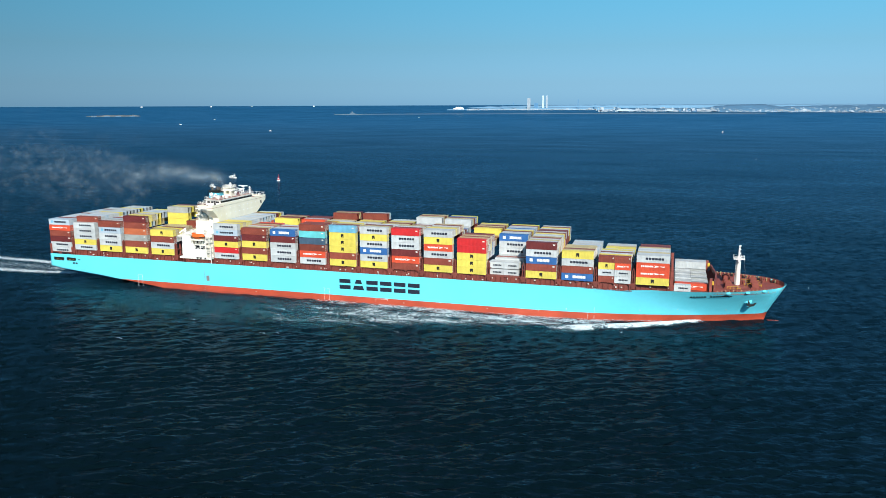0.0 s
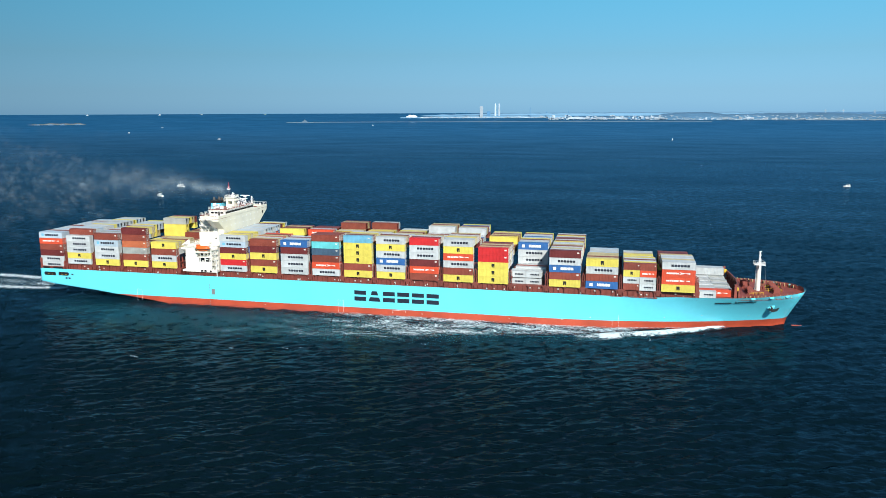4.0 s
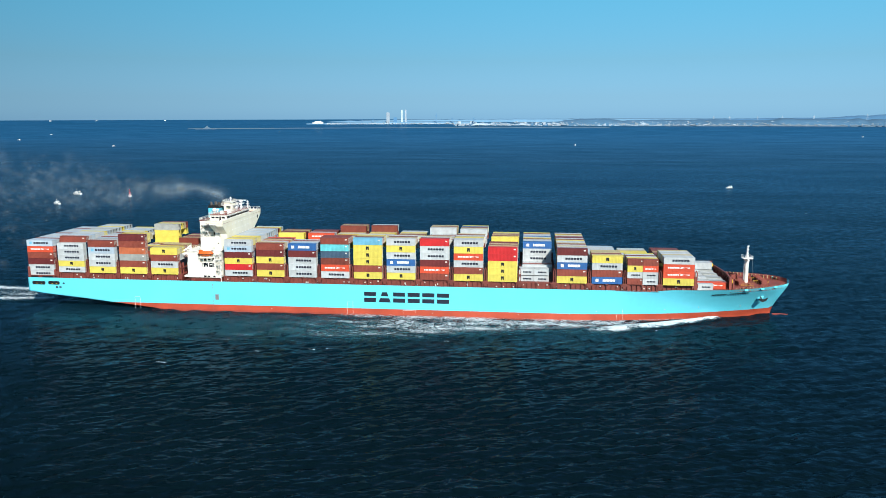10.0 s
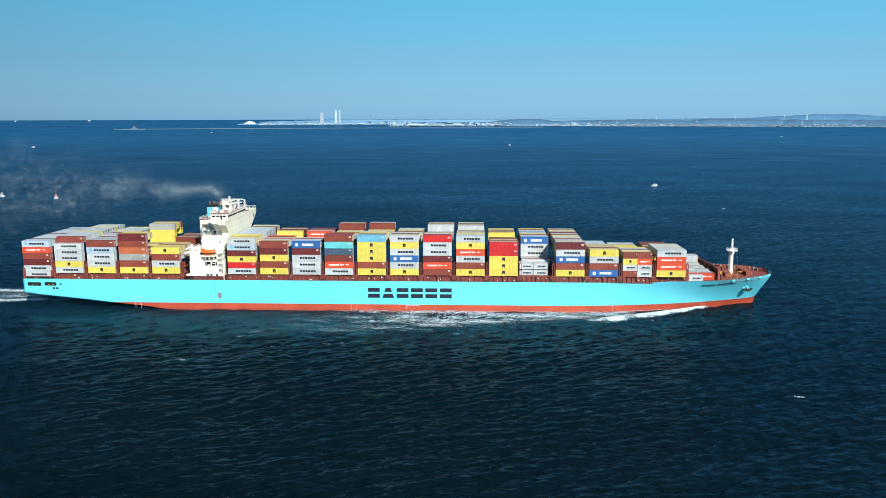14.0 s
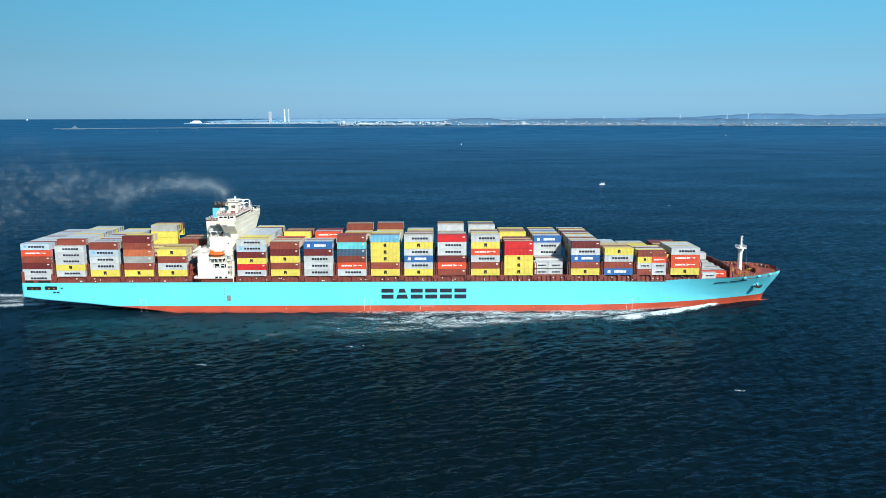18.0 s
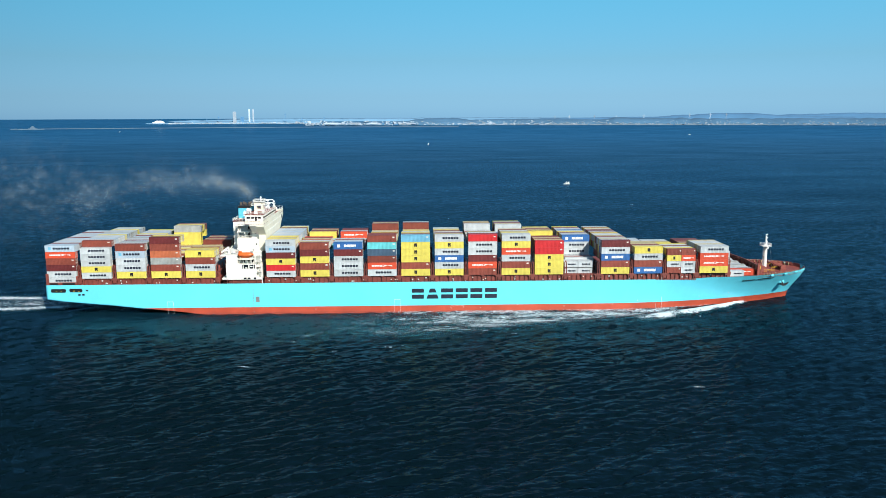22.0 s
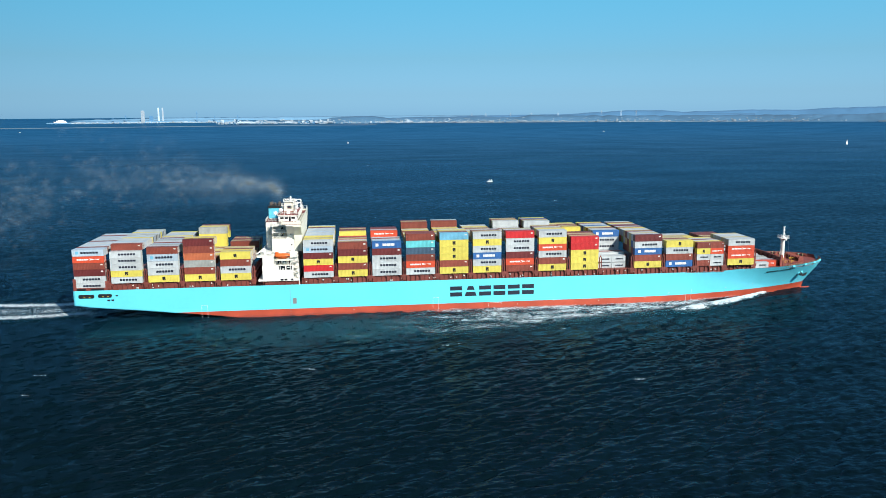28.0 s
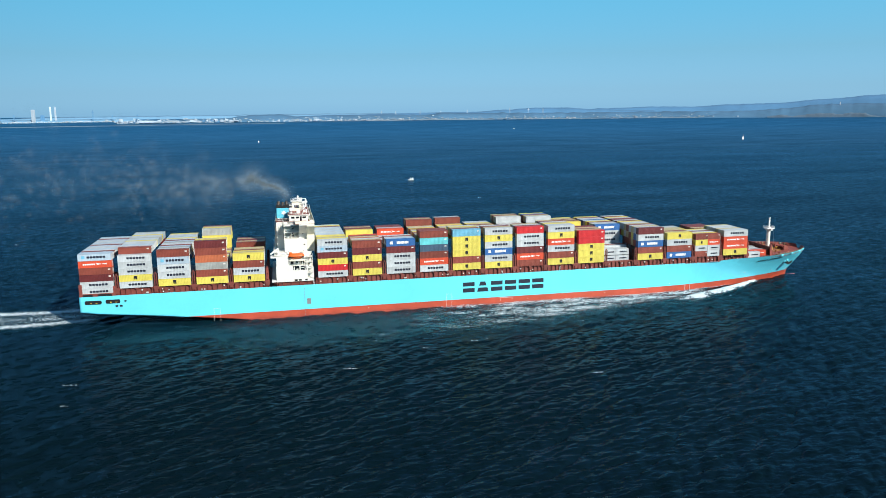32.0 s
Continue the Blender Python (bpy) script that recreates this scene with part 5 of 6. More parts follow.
for b, (outer, high, x0, z0, inner) in enumerate(BAYS):
    for r in range(ROWS):
        y = -20.08 + 2.51 * r
        n = tiers[b, r]
        cols = outer
        for r0, r1, k, c in inner:
            if r0 <= r <= r1:
                cols, first = c, r0
        for t in range(n):
            side = r == 0 or tiers[b, r - 1] <= t
            ends = any(tiers.get((b + d, r), 9) <= t and (b + d) != 4 for d in (-1, 1)) or (b in (4, 5) and t >= 2)
            if not (t == n - 1 or side or ends or (r == 16 and t >= n - 2)):
                continue
            if r == 0:
                code = cols[t] if outer else ""
            elif t == n - 1:
                code = cols[(r - first) % len(cols)]
            elif b == 3 and r == 13:
                code = "RYMYYG"[t]
            elif b == 14 and r == 6:
                code = "WWWWB"[t]
            else:
                code = rng_box.choice("WWYYRRMSTRHB")
            z = z0 + t * high
            xm = x0 + W40 / 2
            if b == 17 and r == 0:
                for k, c in ((-1, "RWYR"[t]), (1, "WWHR"[t])):
                    load.append((b, r, t, c, W20, LOW, xm + k * 3.09, y, z))
            elif code == "w" or (b == 14 and r <= 2):
                for k in (-1, 1):
                    load.append((b, r, t, "W", W20, LOW, xm - 1.2 + k * 3.09, y, z - 0.4))
            else:
                load.append((b, r, t, code, W40, high, xm, y, z))
# the low bay before the wave breaker
load.append((19, 2, 0, "H", W40, LOW, 304.7, -15.06, 14.35))
for r in range(3, 14):
    for k in (-1, 1):
        load.append((19, r, 0, "WGSWRW"[(r * 2 + k) % 6], W20, LOW, 304.7 + k * 3.09, -20.08 + 2.51 * r, 13.9 + 0.35 * (r % 3 == 0)))
load.append((19, 1, 0, "W", W20, LOW, 301.4, -18.6, 14.35))
for r in (13, 14):
    load.append((19, r, 1, "W", W40, TALL, 304.7, -20.08 + 2.51 * r, 16.97))

load.sort(key=lambda c: (c[1] > 3 and c[3] not in "HB", c[1]))
cargo = []
for b, r, t, code, length, high, x, y, z in load[:300]:
    proto = container_kind(code, length, high)
    m = pose(x, y, z, 0, 0, 0)
    cargo.append((copy_thing(proto, m), m))
for proto in stock.values():
    for o in (*proto.children_recursive, proto):
        bpy.data.objects.remove(o)

# containers of the far rows, joined by colour
rest = new("container_stacks")
tagged(rest, "close-packed stacks of mixed coloured shipping containers", "containers", kind="stuff")
by_code = {}
for row in load[300:]:
    by_code.setdefault(row[3], []).append(row)
for code, rows in by_code.items():
    vs, fs = [], []
    for b, r, t, _, length, high, x, y, z in rows:
        me = [shapes.get((length, high)) or [mesh_of(nm, q) for nm, q in zip("abcde", container_meshes(length, high))]][0]
        shapes[length, high] = me
        for part_me in me[:4]:
            k = len(vs)
            vs += [(x + v.co.x, y + v.co.y, z + v.co.z) for v in part_me.vertices]
            fs += [tuple(k + i for i in p.vertices) for p in part_me.polygons]
    me = bpy.data.meshes.new("stacked_boxes")
    me.from_pydata(vs, [], fs)
    me.materials.append(BOX[code])
    ob = new("stacked_boxes", me)
    ob.parent = rest


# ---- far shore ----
# blue distance haze is painted into the woods, hills, sand and cliff colours
LAND = surface("hazed_woods", (0.062, 0.165, 0.275), 0.9, 0, 0.1, 0.004, 0.35, 0, 0.03)
LAND_HAZED = surface("hazed_hills", (0.075, 0.21, 0.37), 0.9, 0, 0.05, 0.004, 0.2, 0, 0.03)
SAND = surface("hazed_sand", (0.15, 0.21, 0.26), 0.9, 0, 0.15, 0.02, 0.3, 0, 0.2)
# building walls, with the veil of distance haze put into their base colour
PALE = surface("hazed_buildings", (0.42, 0.52, 0.60), 0.8, 0, 0.45, 0.02, 0.2, 0, 0.2)
CLIFF = surface("hazed_cliff", (0.12, 0.20, 0.28), 0.9, 0, 0.2, 0.02, 0.4, 0, 0.1)
ISLE = surface("islet_stone", (0.20, 0.23, 0.24), 0.9, 0, 0.3, 0.03, 0.5, 0, 0.3)


def ridge(name, label, az0, az1, r, depth, base, crest, material, kind="structure", step=0.12, rough=0.03, seed=0):
    """A long landform: base(az) and crest(az) give its foot and its top in degrees above eye level."""
    bm = bmesh.new()
    n = int((az1 - az0) / step)
    rows = []
    for i in range(n + 1):
        az = az0 + (az1 - az0) * i / n
        lo = base(az)
        w = rough * (noise.noise(Vector((az * 1.7, seed, 0))) + 0.5 * noise.noise(Vector((az * 6, seed, 1))) + 0.3 * noise.noise(Vector((az * 17, seed, 2))))
        hi = max(lo + 0.004, crest(az) + w)
        z = lambda e, rr: EYE[2] + rr * math.tan(radians(e))
        rows.append([bm.verts.new(polar(az, rr, zz)) for rr, zz in ((r, z(lo, r) - 4), (r + 2, z(lo, r)), (r + depth * 0.3, z(lo + (hi - lo) * 0.75, r + depth * 0.3)), (r + depth * 0.6, z(hi, r + depth * 0.6)), (r + depth, z(lo, r + depth) - 6))])
    for a, b in zip(rows, rows[1:]):
        for j in range(4):
            bm.faces.new((a[j], b[j], b[j + 1], a[j + 1]))
    bmesh.ops.recalc_face_normals(bm, faces=bm.faces)
    ob = new(name, mesh_of(name, bm, material, smooth=True))
    return tagged(ob, label, "land", kind=kind)


def bumps(rows):
    """A curve through (az, degrees) pairs."""
    def f(az):
        if az <= rows[0][0]:
            return rows[0][1]
        for (a, u), (b, v) in zip(rows, rows[1:]):
            if az <= b:
                return u + (v - u) * smooth01((az - a) / (b - a))
        return rows[-1][1]
    return f


shore = bumps([(-8, -0.79), (5, -0.70), (16, -0.59), (31, -0.62), (60, -0.65)])
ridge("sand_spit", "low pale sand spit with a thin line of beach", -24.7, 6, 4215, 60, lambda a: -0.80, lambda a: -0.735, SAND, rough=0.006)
# faint land behind the harbour, the haze before it painted in as pale blue
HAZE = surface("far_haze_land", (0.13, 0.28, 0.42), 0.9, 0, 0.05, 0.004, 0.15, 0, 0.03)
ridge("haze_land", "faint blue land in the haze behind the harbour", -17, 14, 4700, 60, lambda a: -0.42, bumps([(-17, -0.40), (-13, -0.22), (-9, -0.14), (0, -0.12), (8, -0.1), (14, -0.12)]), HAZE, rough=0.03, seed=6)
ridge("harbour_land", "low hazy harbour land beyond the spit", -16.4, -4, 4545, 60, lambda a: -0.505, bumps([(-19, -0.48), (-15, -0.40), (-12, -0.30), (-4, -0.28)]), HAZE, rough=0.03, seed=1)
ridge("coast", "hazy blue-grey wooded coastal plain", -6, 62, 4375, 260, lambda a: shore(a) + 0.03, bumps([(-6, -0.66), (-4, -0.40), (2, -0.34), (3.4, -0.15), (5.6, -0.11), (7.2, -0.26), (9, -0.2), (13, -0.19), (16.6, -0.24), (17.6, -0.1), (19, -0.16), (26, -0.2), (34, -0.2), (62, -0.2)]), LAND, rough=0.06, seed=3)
ridge("hill_long", "long hazy wooded hill behind the shore", 12, 33, 4560, 180, lambda a: -0.30, bumps([(12, -0.14), (19.8, -0.08), (22.5, 0.06), (24.6, 0.17), (26.6, 0.16), (29, -0.02), (33, -0.1)]), LAND_HAZED, rough=0.03, seed=5)
ridge("hill_range", "pale blue mountain range in the haze", 25, 62, 4760, 150, lambda a: -0.30, bumps([(25, -0.1), (30, 0.08), (33, 0.16), (35.5, 0.12), (38, 0.24), (41, 0.3), (44, 0.52), (47, 0.74), (52, 0.85), (62, 0.7)]), LAND_HAZED, rough=0.03, seed=7)
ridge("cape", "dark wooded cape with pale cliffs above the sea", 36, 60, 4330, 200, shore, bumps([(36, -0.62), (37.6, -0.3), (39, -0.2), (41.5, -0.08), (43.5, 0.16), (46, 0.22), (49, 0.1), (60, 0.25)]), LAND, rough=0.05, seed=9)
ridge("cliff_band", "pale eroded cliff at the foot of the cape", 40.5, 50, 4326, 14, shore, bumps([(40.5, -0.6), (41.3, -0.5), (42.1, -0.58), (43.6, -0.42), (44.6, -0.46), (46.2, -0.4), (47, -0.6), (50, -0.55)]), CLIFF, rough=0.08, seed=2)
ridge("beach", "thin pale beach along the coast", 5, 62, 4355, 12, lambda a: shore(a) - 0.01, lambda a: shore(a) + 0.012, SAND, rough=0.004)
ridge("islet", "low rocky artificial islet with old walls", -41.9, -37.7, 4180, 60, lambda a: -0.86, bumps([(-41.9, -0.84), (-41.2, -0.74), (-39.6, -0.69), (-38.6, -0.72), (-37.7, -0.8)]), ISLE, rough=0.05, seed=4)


def high(e, r):
    return EYE[2] + r * math.tan(radians(e))


def block_at(name, az, r, lo, hi, wide, material, label, category, taper=1.0, group=""):
    """A far building: az, distance, foot and top in degrees, width in metres."""
    bm = bmesh.new()
    z0, z1 = high(lo, r) - 3, high(hi, r)
    box(bm, -wide / 2, wide / 2, -wide / 2, wide / 2, 0, z1 - z0)
    if taper != 1.0:
        for v in bm.verts:
            if v.co.z > 1:
                v.co.x *= taper
                v.co.y *= taper
    box(bm, -wide * 0.2, wide * 0.2, -wide * 0.2, wide * 0.2, z1 - z0, z1 - z0 + 1.2)
    ob = new(name, mesh_of(name, bm, material))
    p = polar(az, r, z0)
    ob.matrix_basis = pose(p.x, p.y, p.z, 0, 0, -az)
    return tagged(ob, label, category, group)


def make_city():
    block_at("power_plant_tower", -10.38, 4560, -0.48, 0.36, 19, PALE, "pale square boiler house far off on the shore", "tower")
    for az in (-9.35, -9.07):
        block_at("chimney", az, 4570, -0.48, 0.55, 10, PALE, "tall pale concrete chimney by the shore", "chimney", 0.8, "power plant chimneys")
    block_at("boiler_house", -9.85, 4580, -0.48, 0.0, 20, LAND_HAZED, "hazy grey industrial block", "building")
    for az, hi in ((-11.5, 0.06), (-4.0, 0.02), (-5.6, -0.02), (13.1, 0.06), (14.15, 0.06), (15.96, 0.05), (17.5, 0.04), (19.46, 0.1), (22.6, 0.2), (23.98, 0.18), (25.05, 0.18), (-12.3, -0.1), (-6.8, 0.3)):
        bm = bmesh.new()
        r = 4550
        h = high(hi, r) - high(-0.45, r)
        bars_rows = [((-5, -5, 0), (0, 0, h)), ((5, -5, 0), (0, 0, h)), ((5, 5, 0), (0, 0, h)), ((-5, 5, 0), (0, 0, h))]
        for a, b in bars_rows:
            bar(bm, a, b, 1.0, 4)
        box(bm, -6, 6, -1, 1, h * 0.8, h * 0.83)
        ob = new("pylon", mesh_of("pylon", bm, LAND_HAZED if az < 10 else PALE))
        p = polar(az, r, high(-0.45, r))
        ob.matrix_basis = pose(p.x, p.y, p.z, 0, 0, -az)
        tagged(ob, "faint lattice mast in the haze", "mast", "masts along the shore")
    rng = random.Random(8)
    n = 0
    for az0, az1, count, lo, tall, wmax in ((-14.5, -4, 46, -0.46, 0.12, 22), (-6.0, 2.6, 80, -0.5, 0.16, 26), (2.6, 12, 46, -0.5, 0.1, 16), (12, 24, 44, -0.5, 0.10, 14), (24, 40, 44, -0.55, 0.07, 18)):
        for k in range(count):
            az = rng.uniform(az0, az1)
            f = rng.random()
            low = lo - 0.10 * f + (0.0 if az < 4 else -0.03)
            r = 4550 if az < -5.5 else 4340 if az > 6 else 4372
            low = -0.5 if az < -5.5 else low
            hi = low + tall * (0.25 + 0.75 * rng.random() ** 2)
            block_at("far_building", az, r + rng.uniform(0, 6), low, hi, rng.uniform(4, wmax) * (0.3 + 0.5 * rng.random()), PALE if rng.random() < 0.8 else LAND_HAZED, "small pale building in the coastal haze", "building", group="buildings along the shore")
            n += 1
    # long white sheds
    for az, w in ((-3.4, 95), (-1.8, 60),  (7.0, 40), (8.4, 36), (-0.4, 40)):
        p = polar(az, 4350, high(-0.56, 4350))
        bm = boxes((-w / 2, w / 2, -6, 6, 0, 6), (-w * 0.3, w * 0.2, -6, 6, 6, 9))
        ob = new("harbour_shed", mesh_of("harbour_shed", bm, PALE))
        ob.matrix_basis = pose(p.x, p.y, p.z, 0, 0, -az)
        tagged(ob, "long white harbour shed on the shore", "shed", "sheds on the shore")
    block_at("statue_monument", 44.9, 4440, 0.0, 0.30, 4, WHITE, "slim white monument on the cape", "monument", 0.6)
    # fort on the tip of the spit
    p = polar(-23.4, 4200, high(-0.82, 4200))
    bm = boxes((-60, 50, -6, 6, 0, 3.6), (-18, 20, -5, 5, 3.6, 8), (-10, 12, -4, 4, 8, 13), (-4, 5, -3, 3, 13, 19))
    ob = new("spit_fort", mesh_of("spit_fort", bm, CLIFF))
    ob.matrix_basis = pose(p.x, p.y, p.z, 0, 0, 23)
    tagged(ob, "grey ruined fort on the end of the spit", "fort")
    for az in (-41, -40.2, -39.5, -38.6):
        p = polar(az, 4178, high(-0.84, 4178))
        ob = new("islet_wall", mesh_of("islet_wall", boxes((-14, 10, -3, 3, 0, 5), (-4, 6, -3, 3, 5, 7.5)), CLIFF))
        ob.matrix_basis = pose(p.x, p.y, p.z, 0, 0, -az)
        tagged(ob, "broken pale stone wall on the islet", "wall")


def make_far_town():
    """Countless small roofs and walls along the shore, too many to tell apart."""
    rng = random.Random(41)
    bm = bmesh.new()
    for az0, az1, count, tall in ((-15, -5.5, 330, 0.08), (-6, 3, 420, 0.10), (3, 13, 300, 0.07), (13, 26, 170, 0.05), (26, 44, 150, 0.05)):
        for k in range(count):
            az = rng.uniform(az0, az1)
            d = rng.random()
            foot = shore(az) + 0.03
            low = -0.5 + 0.04 * d if az < -5.5 else foot + 0.8 * d * d * (-0.27 - foot)
            r = 4542 if az < -5.5 else 4371 + 80 * d * d
            w = rng.uniform(2.5, 11) * (1.6 if rng.random() < 0.15 else 0.8)
            c, z0 = polar(az, r), high(low, r)
            h = (high(low + tall * (0.2 + 0.8 * rng.random() ** 3), r) - z0)
            bmesh.ops.create_cube(bm, size=1.0, matrix=Matrix.Translation((c.x, c.y, z0 + h / 2)) @ Matrix.Rotation(radians(-az), 4, "Z") @ Matrix.Diagonal((w, 6, h + 1, 1)))
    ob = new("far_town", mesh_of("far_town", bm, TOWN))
    tagged(ob, "dense pale hazy town along the far shore", "town", kind="stuff")


# town walls in blue-grey, distance haze painted in
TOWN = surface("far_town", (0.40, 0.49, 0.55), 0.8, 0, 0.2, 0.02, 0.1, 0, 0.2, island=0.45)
make_city()
make_far_town()


# ---- small craft ----
def hull_shape(bm, length, beam, height, sheer=0.3):
    rows = []
    n = 10
    for i in range(n + 1):
        u = i / n
        k = min(1.0, 1.25 * math.sqrt(max(0.0, 1 - u ** 2.6))) if u < 1 else 0.02
        x = -length / 2 + length * u
        top = height * (1 + sheer * u * u)
        rows.append([bm.verts.new((x, y, z)) for y, z in ((-beam / 2 * k, top), (-beam / 2 * k * 0.8, 0), (0, -0.4), (beam / 2 * k * 0.8, 0), (beam / 2 * k, top))])
    for a, b in zip(rows, rows[1:]):
        for j in range(4):
            bm.faces.new((a[j], b[j], b[j + 1], a[j + 1]))
        bm.faces.new((a[4], b[4], b[0], a[0]))
    bm.faces.new(rows[0])
    bmesh.ops.recalc_face_normals(bm, faces=bm.faces)
    return bm


craft = {}


def motor_boat(label, length=11.0, mast=True):
    ob = new("motor_boat")
    tagged(ob, label, "boat", "small boats on the water")
    part("boat_hull", hull_shape(bmesh.new(), length, length * 0.3, length * 0.11), WHITE, ob)
    cab = part("cabin", boxes((-length * 0.12, length * 0.16, -length * 0.1, length * 0.1, length * 0.1, length * 0.27), bevel=0.15), WHITE, ob)
    part("cabin_window", boxes((length * 0.1, length * 0.165, -length * 0.085, length * 0.085, length * 0.19, length * 0.24), (-length * 0.08, length * 0.1, -length * 0.102, length * 0.102, length * 0.19, length * 0.24)), GLASS_AND_SHADE, cab)
    part("stern_canopy", boxes((-length * 0.42, -length * 0.14, -length * 0.1, length * 0.1, length * 0.24, length * 0.255), bevel=0.05), WHITE, ob)
    if mast:
        part("boat_mast", bars([((0, 0, length * 0.2), (0, 0, length * 0.52)), ((-length * 0.42, 0, length * 0.1), (-length * 0.42, 0, length * 0.46))], 0.12, 6), WHITE, ob)
        part("steadying_sail", prism(bmesh.new(), [(-length * 0.41, length * 0.16), (-length * 0.41, length * 0.44), (-length * 0.26, length * 0.17)], "y", -0.05, 0.05), WHITE, ob)
    return ob


def sail_boat(label, length=11.0):
    ob = new("sailing_boat")
    tagged(ob, label, "sailing boat", "sailing boats on the water")
    part("boat_hull", hull_shape(bmesh.new(), length, length * 0.28, length * 0.1), WHITE, ob)
    part("boat_mast", bars([((0, 0, 1), (0, 0, length * 1.25))], 0.14, 6), STEEL, ob)
    bm = bmesh.new()
    prism(bm, [(-0.1, 2.0), (-0.1, length * 1.22), (-length * 0.2, length * 0.6), (-length * 0.38, 2.2)], "y", -0.08, 0.08)
    part("mainsail", bm, WHITE, ob)
    part("jib", prism(bmesh.new(), [(0.2, 2.2), (0.2, length * 1.0), (length * 0.44, 1.6)], "y", 0.1, 0.2), WHITE, ob)
    return ob


def make_buoy():
    ob = new("channel_buoy")
    tagged(ob, "red and white striped channel buoy", "buoy")
    bm = bmesh.new()
    bar(bm, (0, 0, -0.5), (0, 0, 1.0), 2.0, 14, 1.9)
    part("float", bm, WHITE, ob)
    bm = bmesh.new()
    bar(bm, (0, 0, 1.0), (0, 0, 4.4), 1.1, 10, 0.7)
    part("buoy_tower", bm, BOX["r"], ob)
    bm = bmesh.new()
    bar(bm, (0, 0, 2.2), (0, 0, 3.1), 1.02, 10, 0.9)
    part("buoy_stripe", bm, WHITE, ob)
    bm = bmesh.new()
    bar(bm, (0, 0, 4.4), (0, 0, 7.4), 0.2, 6)
    bmesh.ops.create_icosphere(bm, subdivisions=1, radius=0.5, matrix=Matrix.Translation((0, 0, 7.4)))
    part("buoy_topmark", bm, BOX["r"], ob)
    ob.matrix_basis = pose(-124, 443, 0.5, 3, 2, 0)
    return ob


make_buoy()
craft["drift_a"] = motor_boat("white fishing boat with a small steadying sail", 12)
craft["drift_b"] = motor_boat("white open motor boat lying still", 10, True)
craft["cruise"] = motor_boat("white motor cruiser under way", 7.5, True)
craft["sail_far"] = sail_boat("small white sailing boat far off", 5.5)
craft["sail_right"] = sail_boat("white sailing boat with full sails", 11)
far_boats = []
for k, (az, d, L) in enumerate(((-35.5, 3400, 12), (-29.3, 2500, 10), (22.3, 3560, 10), (-33.2, 3900, 9), (-18.5, 3950, 8))):
    far_boats.append((motor_boat("tiny white boat near the horizon", L, False), polar(az, d), -az + 180 * (k % 2)))
for az, L, hgt, r in ((-15.55, 60, 7, 4290), (-38, 13, 2.2, 4880), (-33.4, 12, 2, 4880), (-30.6, 9, 2, 4880), (-26.2, 11, 3, 4880)):
    ob = new("ferry")
    tagged(ob, "white ferry on the horizon", "ferry", "ships on the horizon")
    part("ferry_hull", hull_shape(bmesh.new(), L, L * 0.18, hgt * 0.8, 0.15), WHITE, ob)
    part("ferry_house", boxes((-L * 0.42, L * 0.3, -L * 0.08, L * 0.08, hgt * 0.8, hgt * 1.5), (-L * 0.3, L * 0.2, -L * 0.06, L * 0.06, hgt * 1.5, hgt * 1.9)), WHITE, ob)
    p = polar(az, r)
    if az > -20:
        p.z = high(-0.43, r)
    ob.matrix_basis = pose(p.x, p.y, p.z, 0, 0, -az + 180)


# ---- foam and wake (pieces that travel with the ship) ----
def foam_sheet(name, label, xs, us, place, cover, material):
    """A thin broken sheet over the water: place(x, u) gives a point, cover(x, u) how thick the foam lies."""
    pts = [[place(x, u) for u in us] for x in xs]
    a = np.array(pts, dtype=float)
    me = grid_mesh(name, a[:, :, 0], a[:, :, 1], a[:, :, 2], material)
    at = me.attributes.new("cover", "FLOAT", "POINT")
    at.data.foreach_set("value", np.array([[cover(x, u) for u in us] for x in xs], dtype=np.float32).ravel())
    ob = new(name, me)
    ob.visible_shadow = False
    return tagged(ob, label, "foam", kind="stuff")


def bell(v, mid, wide):
    return math.exp(-((v - mid) / wide) ** 2)


def side_cover(x, u):
    d = 309.0 - x
    ragged = 0.16 * noise.noise(Vector((x * 0.07, u * 0.2, 0))) + 0.12 * noise.noise(Vector((x * 0.21, u * 0.5, 4)))
    crest = 0.0
    if d > -4:
        k = max(0.0, d)
        line = 1.2 + 0.27 * min(k, 62) + 0.10 * max(0.0, k - 62)
        crest = (0.84 + 0.30 * noise.noise(Vector((x * 0.13, 3.0, 7.0)))) * bell(u, line, 2.6 + min(k, 60) * 0.07) * smooth01((d + 4) / 6) * smooth01((85 - d) / 50)
        crest = max(crest, 0.42 * bell(u, line, 3.0) * smooth01((190 - d) / 90) * smooth01((d - 30) / 30))
        crest = max(crest, 0.62 * bell(u, 0.0, 1.5 + 0.05 * k) * smooth01((d - 4) / 14) * smooth01((170 - d) / 90))
        reach = line + 3 + 12 * smooth01((d - 60) / 90)
        lace = 0.60 * smooth01((reach + 5 - u) / 22 + 0.15) * smooth01((d - 12) / 26) * (0.42 + 0.58 * smooth01((240 - d) / 150))
        return max(crest, lace) + ragged * smooth01((reach + 6 - u) / 6)
    return crest


foam_parts = []
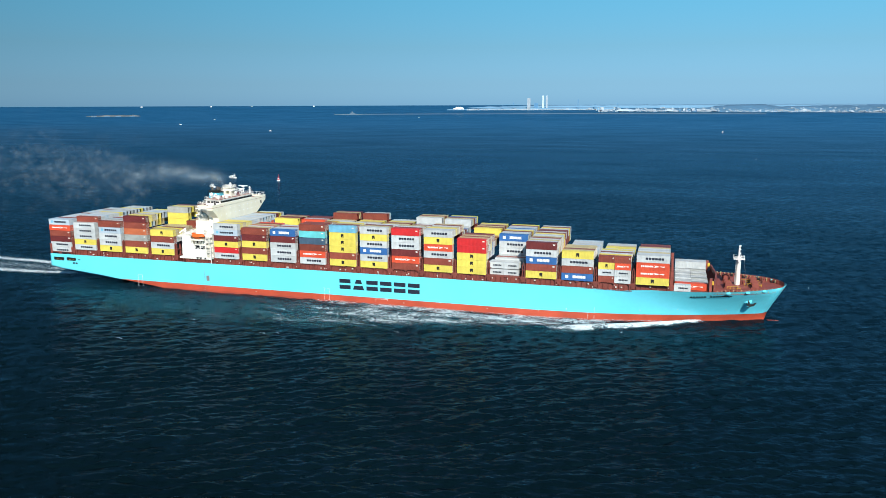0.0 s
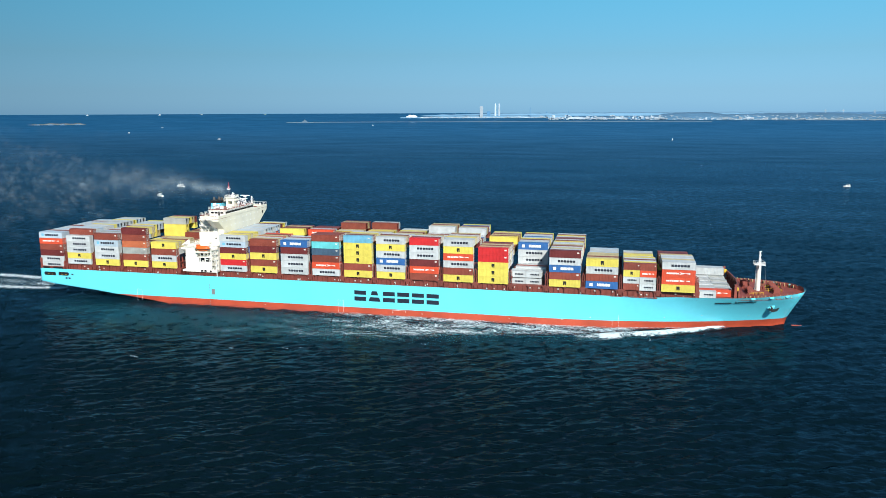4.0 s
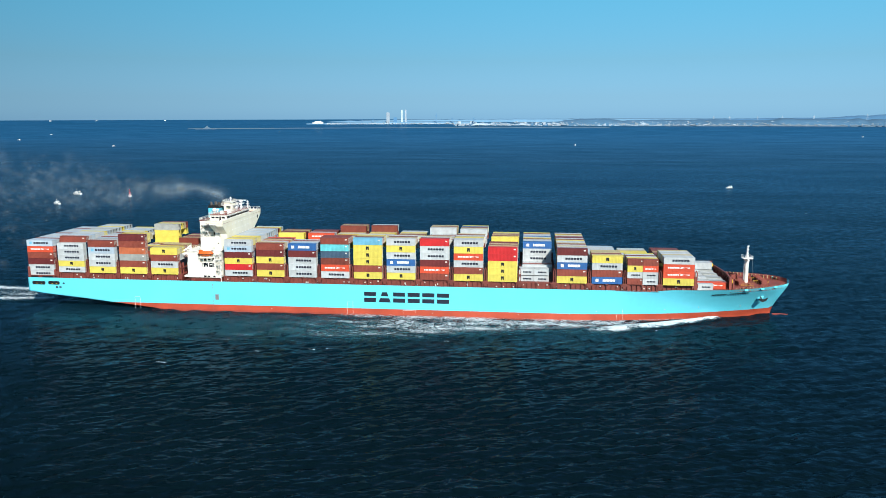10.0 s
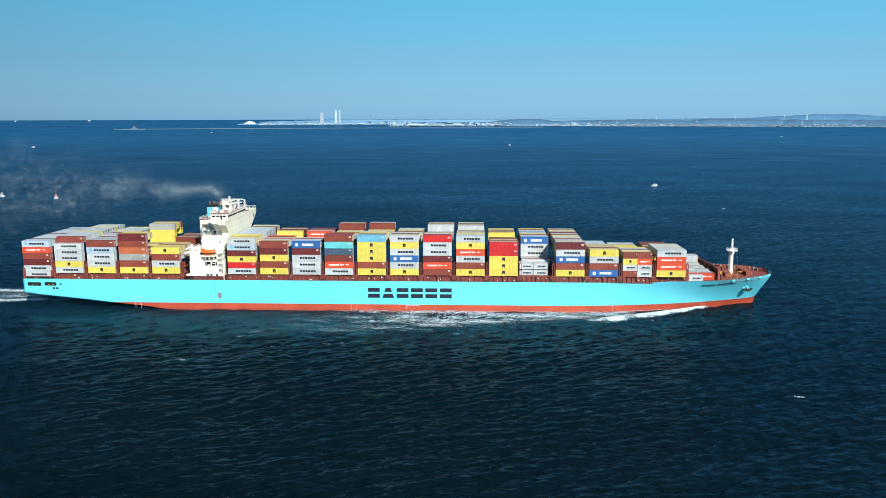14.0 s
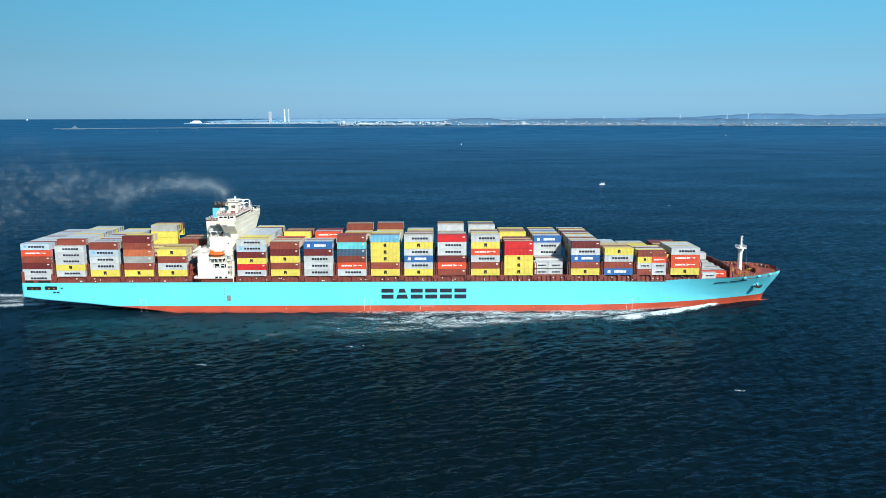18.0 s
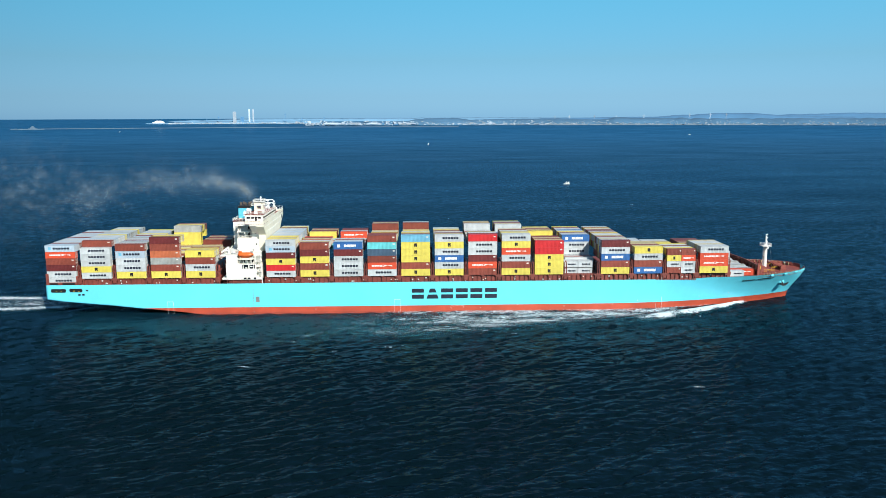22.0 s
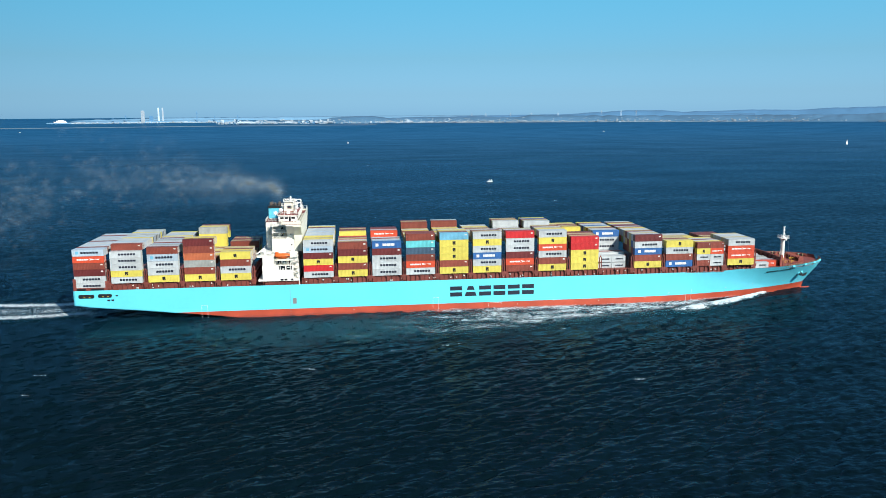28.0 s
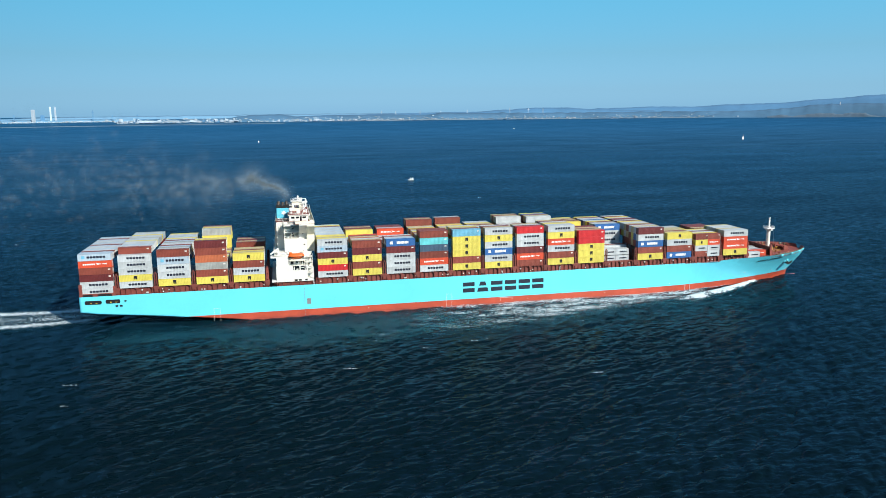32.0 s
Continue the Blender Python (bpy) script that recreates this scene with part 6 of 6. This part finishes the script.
for s, nm in ((-1, "bow_wave"), (1, "bow_wave")):
    def side_place(x, u, s=s):
        d = 309.0 - x
        hump = 0.9 * bell(u, 1.0 + max(0, d) * 0.25, 1.6 + max(0, d) * 0.03) * smooth01((d + 4) / 8) * smooth01((120 - d) / 90)
        return (x, s * (hull_half(x, 1.0) + 0.05 + u), 0.92 + 0.35 * smooth01((250 - x) / 150) * bell(u, 0, 6) + hump + 0.1 * noise.noise(Vector((x * 0.4, u * 0.6, s))))
    foam_parts.append(foam_sheet(nm, "white breaking bow wave and lacy foam along the hull", [20 + 1.1 * i for i in range(268)], [46 * (j / 54) ** 1.25 for j in range(55)], side_place, side_cover, FOAM_LACE))


def wake_cover(x, u):
    d = 12 - x
    k = abs(u)
    edge = 0.66 * bell(k, 9 + d * 0.05, 4 + d * 0.015)
    mid = 0.45 * bell(u, 0, 12 + d * 0.03)
    return max(edge, mid) * smooth01((d + 2) / 6) * (0.55 + 0.45 * smooth01((260 - d) / 240)) + 0.12 * noise.noise(Vector((x * 0.06, u * 0.2, 2))) + 0.10


foam_parts.append(foam_sheet("stern_wake", "long white churned wake astern of the ship", [13 - 1.6 * i for i in range(230)], [-34 + 68 * j / 60 for j in range(61)],
                             lambda x, u: (x, u, 0.95 + 0.5 * bell(x, 6, 10) + 0.15 * noise.noise(Vector((x * 0.3, u * 0.4, 0)))), wake_cover, FOAM_LACE))


def make_whitecaps():
    rng = random.Random(17)
    vs, fs = [], []
    for k in range(14):
        az, r = rng.uniform(-36, 44), 210 * math.exp(rng.random() * 2.2)
        c = polar(az, r, 1.0)
        L, w = rng.uniform(0.5, 2.0), rng.uniform(0.06, 0.16)
        th = radians(rng.gauss(8, 14))
        n = len(vs)
        m = 7
        for i in range(m + 1):
            u = -1 + 2 * i / m
            hw = w * (1 - u * u) * rng.uniform(0.5, 1.2) + 0.03
            x, y = u * L, rng.uniform(-0.25, 0.25)
            for t in (-hw, hw):
                vs.append((c.x + x * math.cos(th) - (y + t) * math.sin(th), c.y + x * math.sin(th) + (y + t) * math.cos(th), 1.0 + 0.25 * (t > 0)))
        fs += [(n + 2 * i, n + 2 * i + 2, n + 2 * i + 3, n + 2 * i + 1) for i in range(m)]
    me = bpy.data.meshes.new("whitecaps")
    me.from_pydata(vs, [], fs)
    me.materials.append(FOAM_SOLID)
    tagged(new("whitecaps", me), "scattered small white wave crests", "foam", kind="stuff")


def make_wake_flecks():
    """Small breaking crests along the ship's diverging bow wave."""
    rng = random.Random(31)
    vs, fs = [], []
    for k in range(14):
        x = 290 - 330 * rng.random() ** 0.8
        u = 12 + (290 - x) * rng.choice((0.19, 0.20, 0.29, 0.3)) + rng.gauss(0, 2.5)
        L, w = rng.uniform(0.5, 2.4), rng.uniform(0.05, 0.16)
        th = radians(rng.gauss(-14, 8))
        n, m = len(vs), 8
        for i in range(m + 1):
            q = -1 + 2 * i / m
            hw = w * (1 - q * q) * rng.uniform(0.4, 1.3) + 0.02
            px, py = q * L, rng.uniform(-0.3, 0.3)
            for t in (-hw, hw):
                vs.append((x + px * math.cos(th) - (py + t) * math.sin(th), -21 - u + px * math.sin(th) + (py + t) * math.cos(th), 1.0 + 0.25 * (t > 0)))
        fs += [(n + 2 * i, n + 2 * i + 2, n + 2 * i + 3, n + 2 * i + 1) for i in range(m)]
    me = bpy.data.meshes.new("wake_flecks")
    me.from_pydata(vs, [], fs)
    me.materials.append(FOAM_SOLID)
    ob = new("wake_flecks", me)
    foam_parts.append(tagged(ob, "broken white crests along the ship's spreading bow wave", "foam", kind="stuff"))


FOAM_SOLID = foam_material("foam_flecks", 1.6, 0.42, 0.62, 0.85)
make_whitecaps()
make_wake_flecks()


# ---- smoke ----
smoke = new("exhaust_smoke")
tagged(smoke, "thin grey exhaust smoke trailing from the funnel", "smoke")
puffs = []
rng_smoke = random.Random(9)


def puff_mesh(k):
    """A soft lump: four uneven shells, one within the other."""
    bm = bmesh.new()
    for q, size in enumerate((1.0, 0.78, 0.56, 0.34)):
        shell = bmesh.new()
        blob(shell, (0, 0, 0), (size, 0.9 * size, 0.85 * size), k + 3.7 * q, 2, 0.6, 0.9)
        me = bpy.data.meshes.new("shell")
        shell.to_mesh(me)
        shell.free()
        bm.from_mesh(me)
        bpy.data.meshes.remove(me)
    return mesh_of("puff", bm, (SMOKE_MID, SMOKE_HAZE)[k // 4], smooth=True)


puff_meshes = [puff_mesh(k) for k in range(8)]
N_PUFFS = 2200
for k in range(N_PUFFS):
    born = -22 + 54.0 * (k + rng_smoke.random()) / N_PUFFS
    kind = k % 2
    p = new("puff", puff_meshes[kind * 4 + (k // 2) % 4])
    p.parent = smoke
    p.visible_shadow = False
    size = rng_smoke.uniform(*((1.0, 2.6), (2.8, 6.5))[kind])
    p.scale = (size * 1.15, size, size)
    wild = (0.5, 0.9)[kind]
    # puffs born together billow together
    roll = [noise.noise(Vector((born * 0.5, 3.1 * q, 5.7))) * 1.1 + noise.noise(Vector((born * 1.3, 2.3 * q, 1.7))) * 0.9 + noise.noise(Vector((born * 2.9, 1.3 * q, 8.7))) * 0.6 for q in range(3)]
    spread = Vector((rng_smoke.gauss(0, 0.7 * wild) + 0.7 * roll[0], rng_smoke.gauss(0, 0.7 * wild) + 0.5 * roll[1], rng_smoke.gauss(0.0, 0.36 * wild) + 0.5 * roll[2] - 0.05))
    puffs.append((p, born, spread, rng_smoke.uniform(0, 360)))


def puff_pose(age, spread, turn, veer):
    """Where a puff is in the ship's space, age seconds after it leaves the funnel."""
    if age <= 0:
        return pose(88.6, 4.8, 35.5, 0, 0, turn)
    wide = 0.3 + 1.05 * age + 0.035 * age * age
    x = 89.3 - (6.6 - 2.4 * veer) * (age - 0.4 * (1 - math.exp(-age / 0.4))) + spread.x * min(wide, 0.3 + age)
    y = 4.8 + 0.6 * age + spread.y * wide
    z = 45.2 + 5.2 * (1 - math.exp(-age / 0.55)) + (0.8 + 6.0 * veer) * (1 - math.exp(-age / 3.0)) + spread.z * wide * (1 + 0.35 * veer)
    return pose(x, y, z - 10.0 * max(0.0, 1 - age / 0.25), 0, 0, turn + age * 9)


# ---- movements ----
def motions():
    walk(ship, SAIL)
    walk(rest, SAIL)
    walk(smoke, SAIL)
    for ob in foam_parts:
        walk(ob, SAIL)
    for ob, m in cargo:
        walk(ob, [(t, s @ m) for t, s in SAIL])
    for p, born, spread, turn in puffs:
        times = sorted({0.0, 32.0} | {round(born + a, 1) for a in (-0.3, 0, 0.25, 0.6, 1.2, 2.0, 3.2, 5, 8, 13, 20, 30, 44) if 0 < born + a < 32})
        walk(p, [(t, puff_pose(t - born, spread, turn, smooth01((born - 9) / 12))) for t in times])
    for name, rows in (("drift_a", ((0, -192, 458, 160), (32, -200, 462, 168))), ("drift_b", ((0, -158, 366, 150), (32, -160, 370, 158))),
                       ("cruise", ((0, 540, 613, 196), (8, 538, 601, 194), (18, 535, 585, 192), (32, 532, 571, 190))),
                       ("sail_far", ((0, 424, 1976, 30), (14, 440, 1940, 30), (32, 448, 1900, 30)))):
        walk(craft[name], [(t, pose(x, y, 0.5, 0, 0, rz)) for t, x, y, rz in rows])
    c = polar(39.1, 2200, 0)
    walk(craft["sail_right"], [(0, pose(c.x - 20, c.y, 0, 0, 0, 20)), (32, pose(c.x, c.y, 0, 0, 0, 20))])
    for ob, p, turn in far_boats:
        step = Vector((math.cos(radians(turn)), math.sin(radians(turn)), 0)) * 40
        walk(ob, [(0, pose(p.x, p.y, p.z, 0, 0, turn)), (32, pose(p.x + step.x, p.y + step.y, p.z, 0, 0, turn))])


motions()
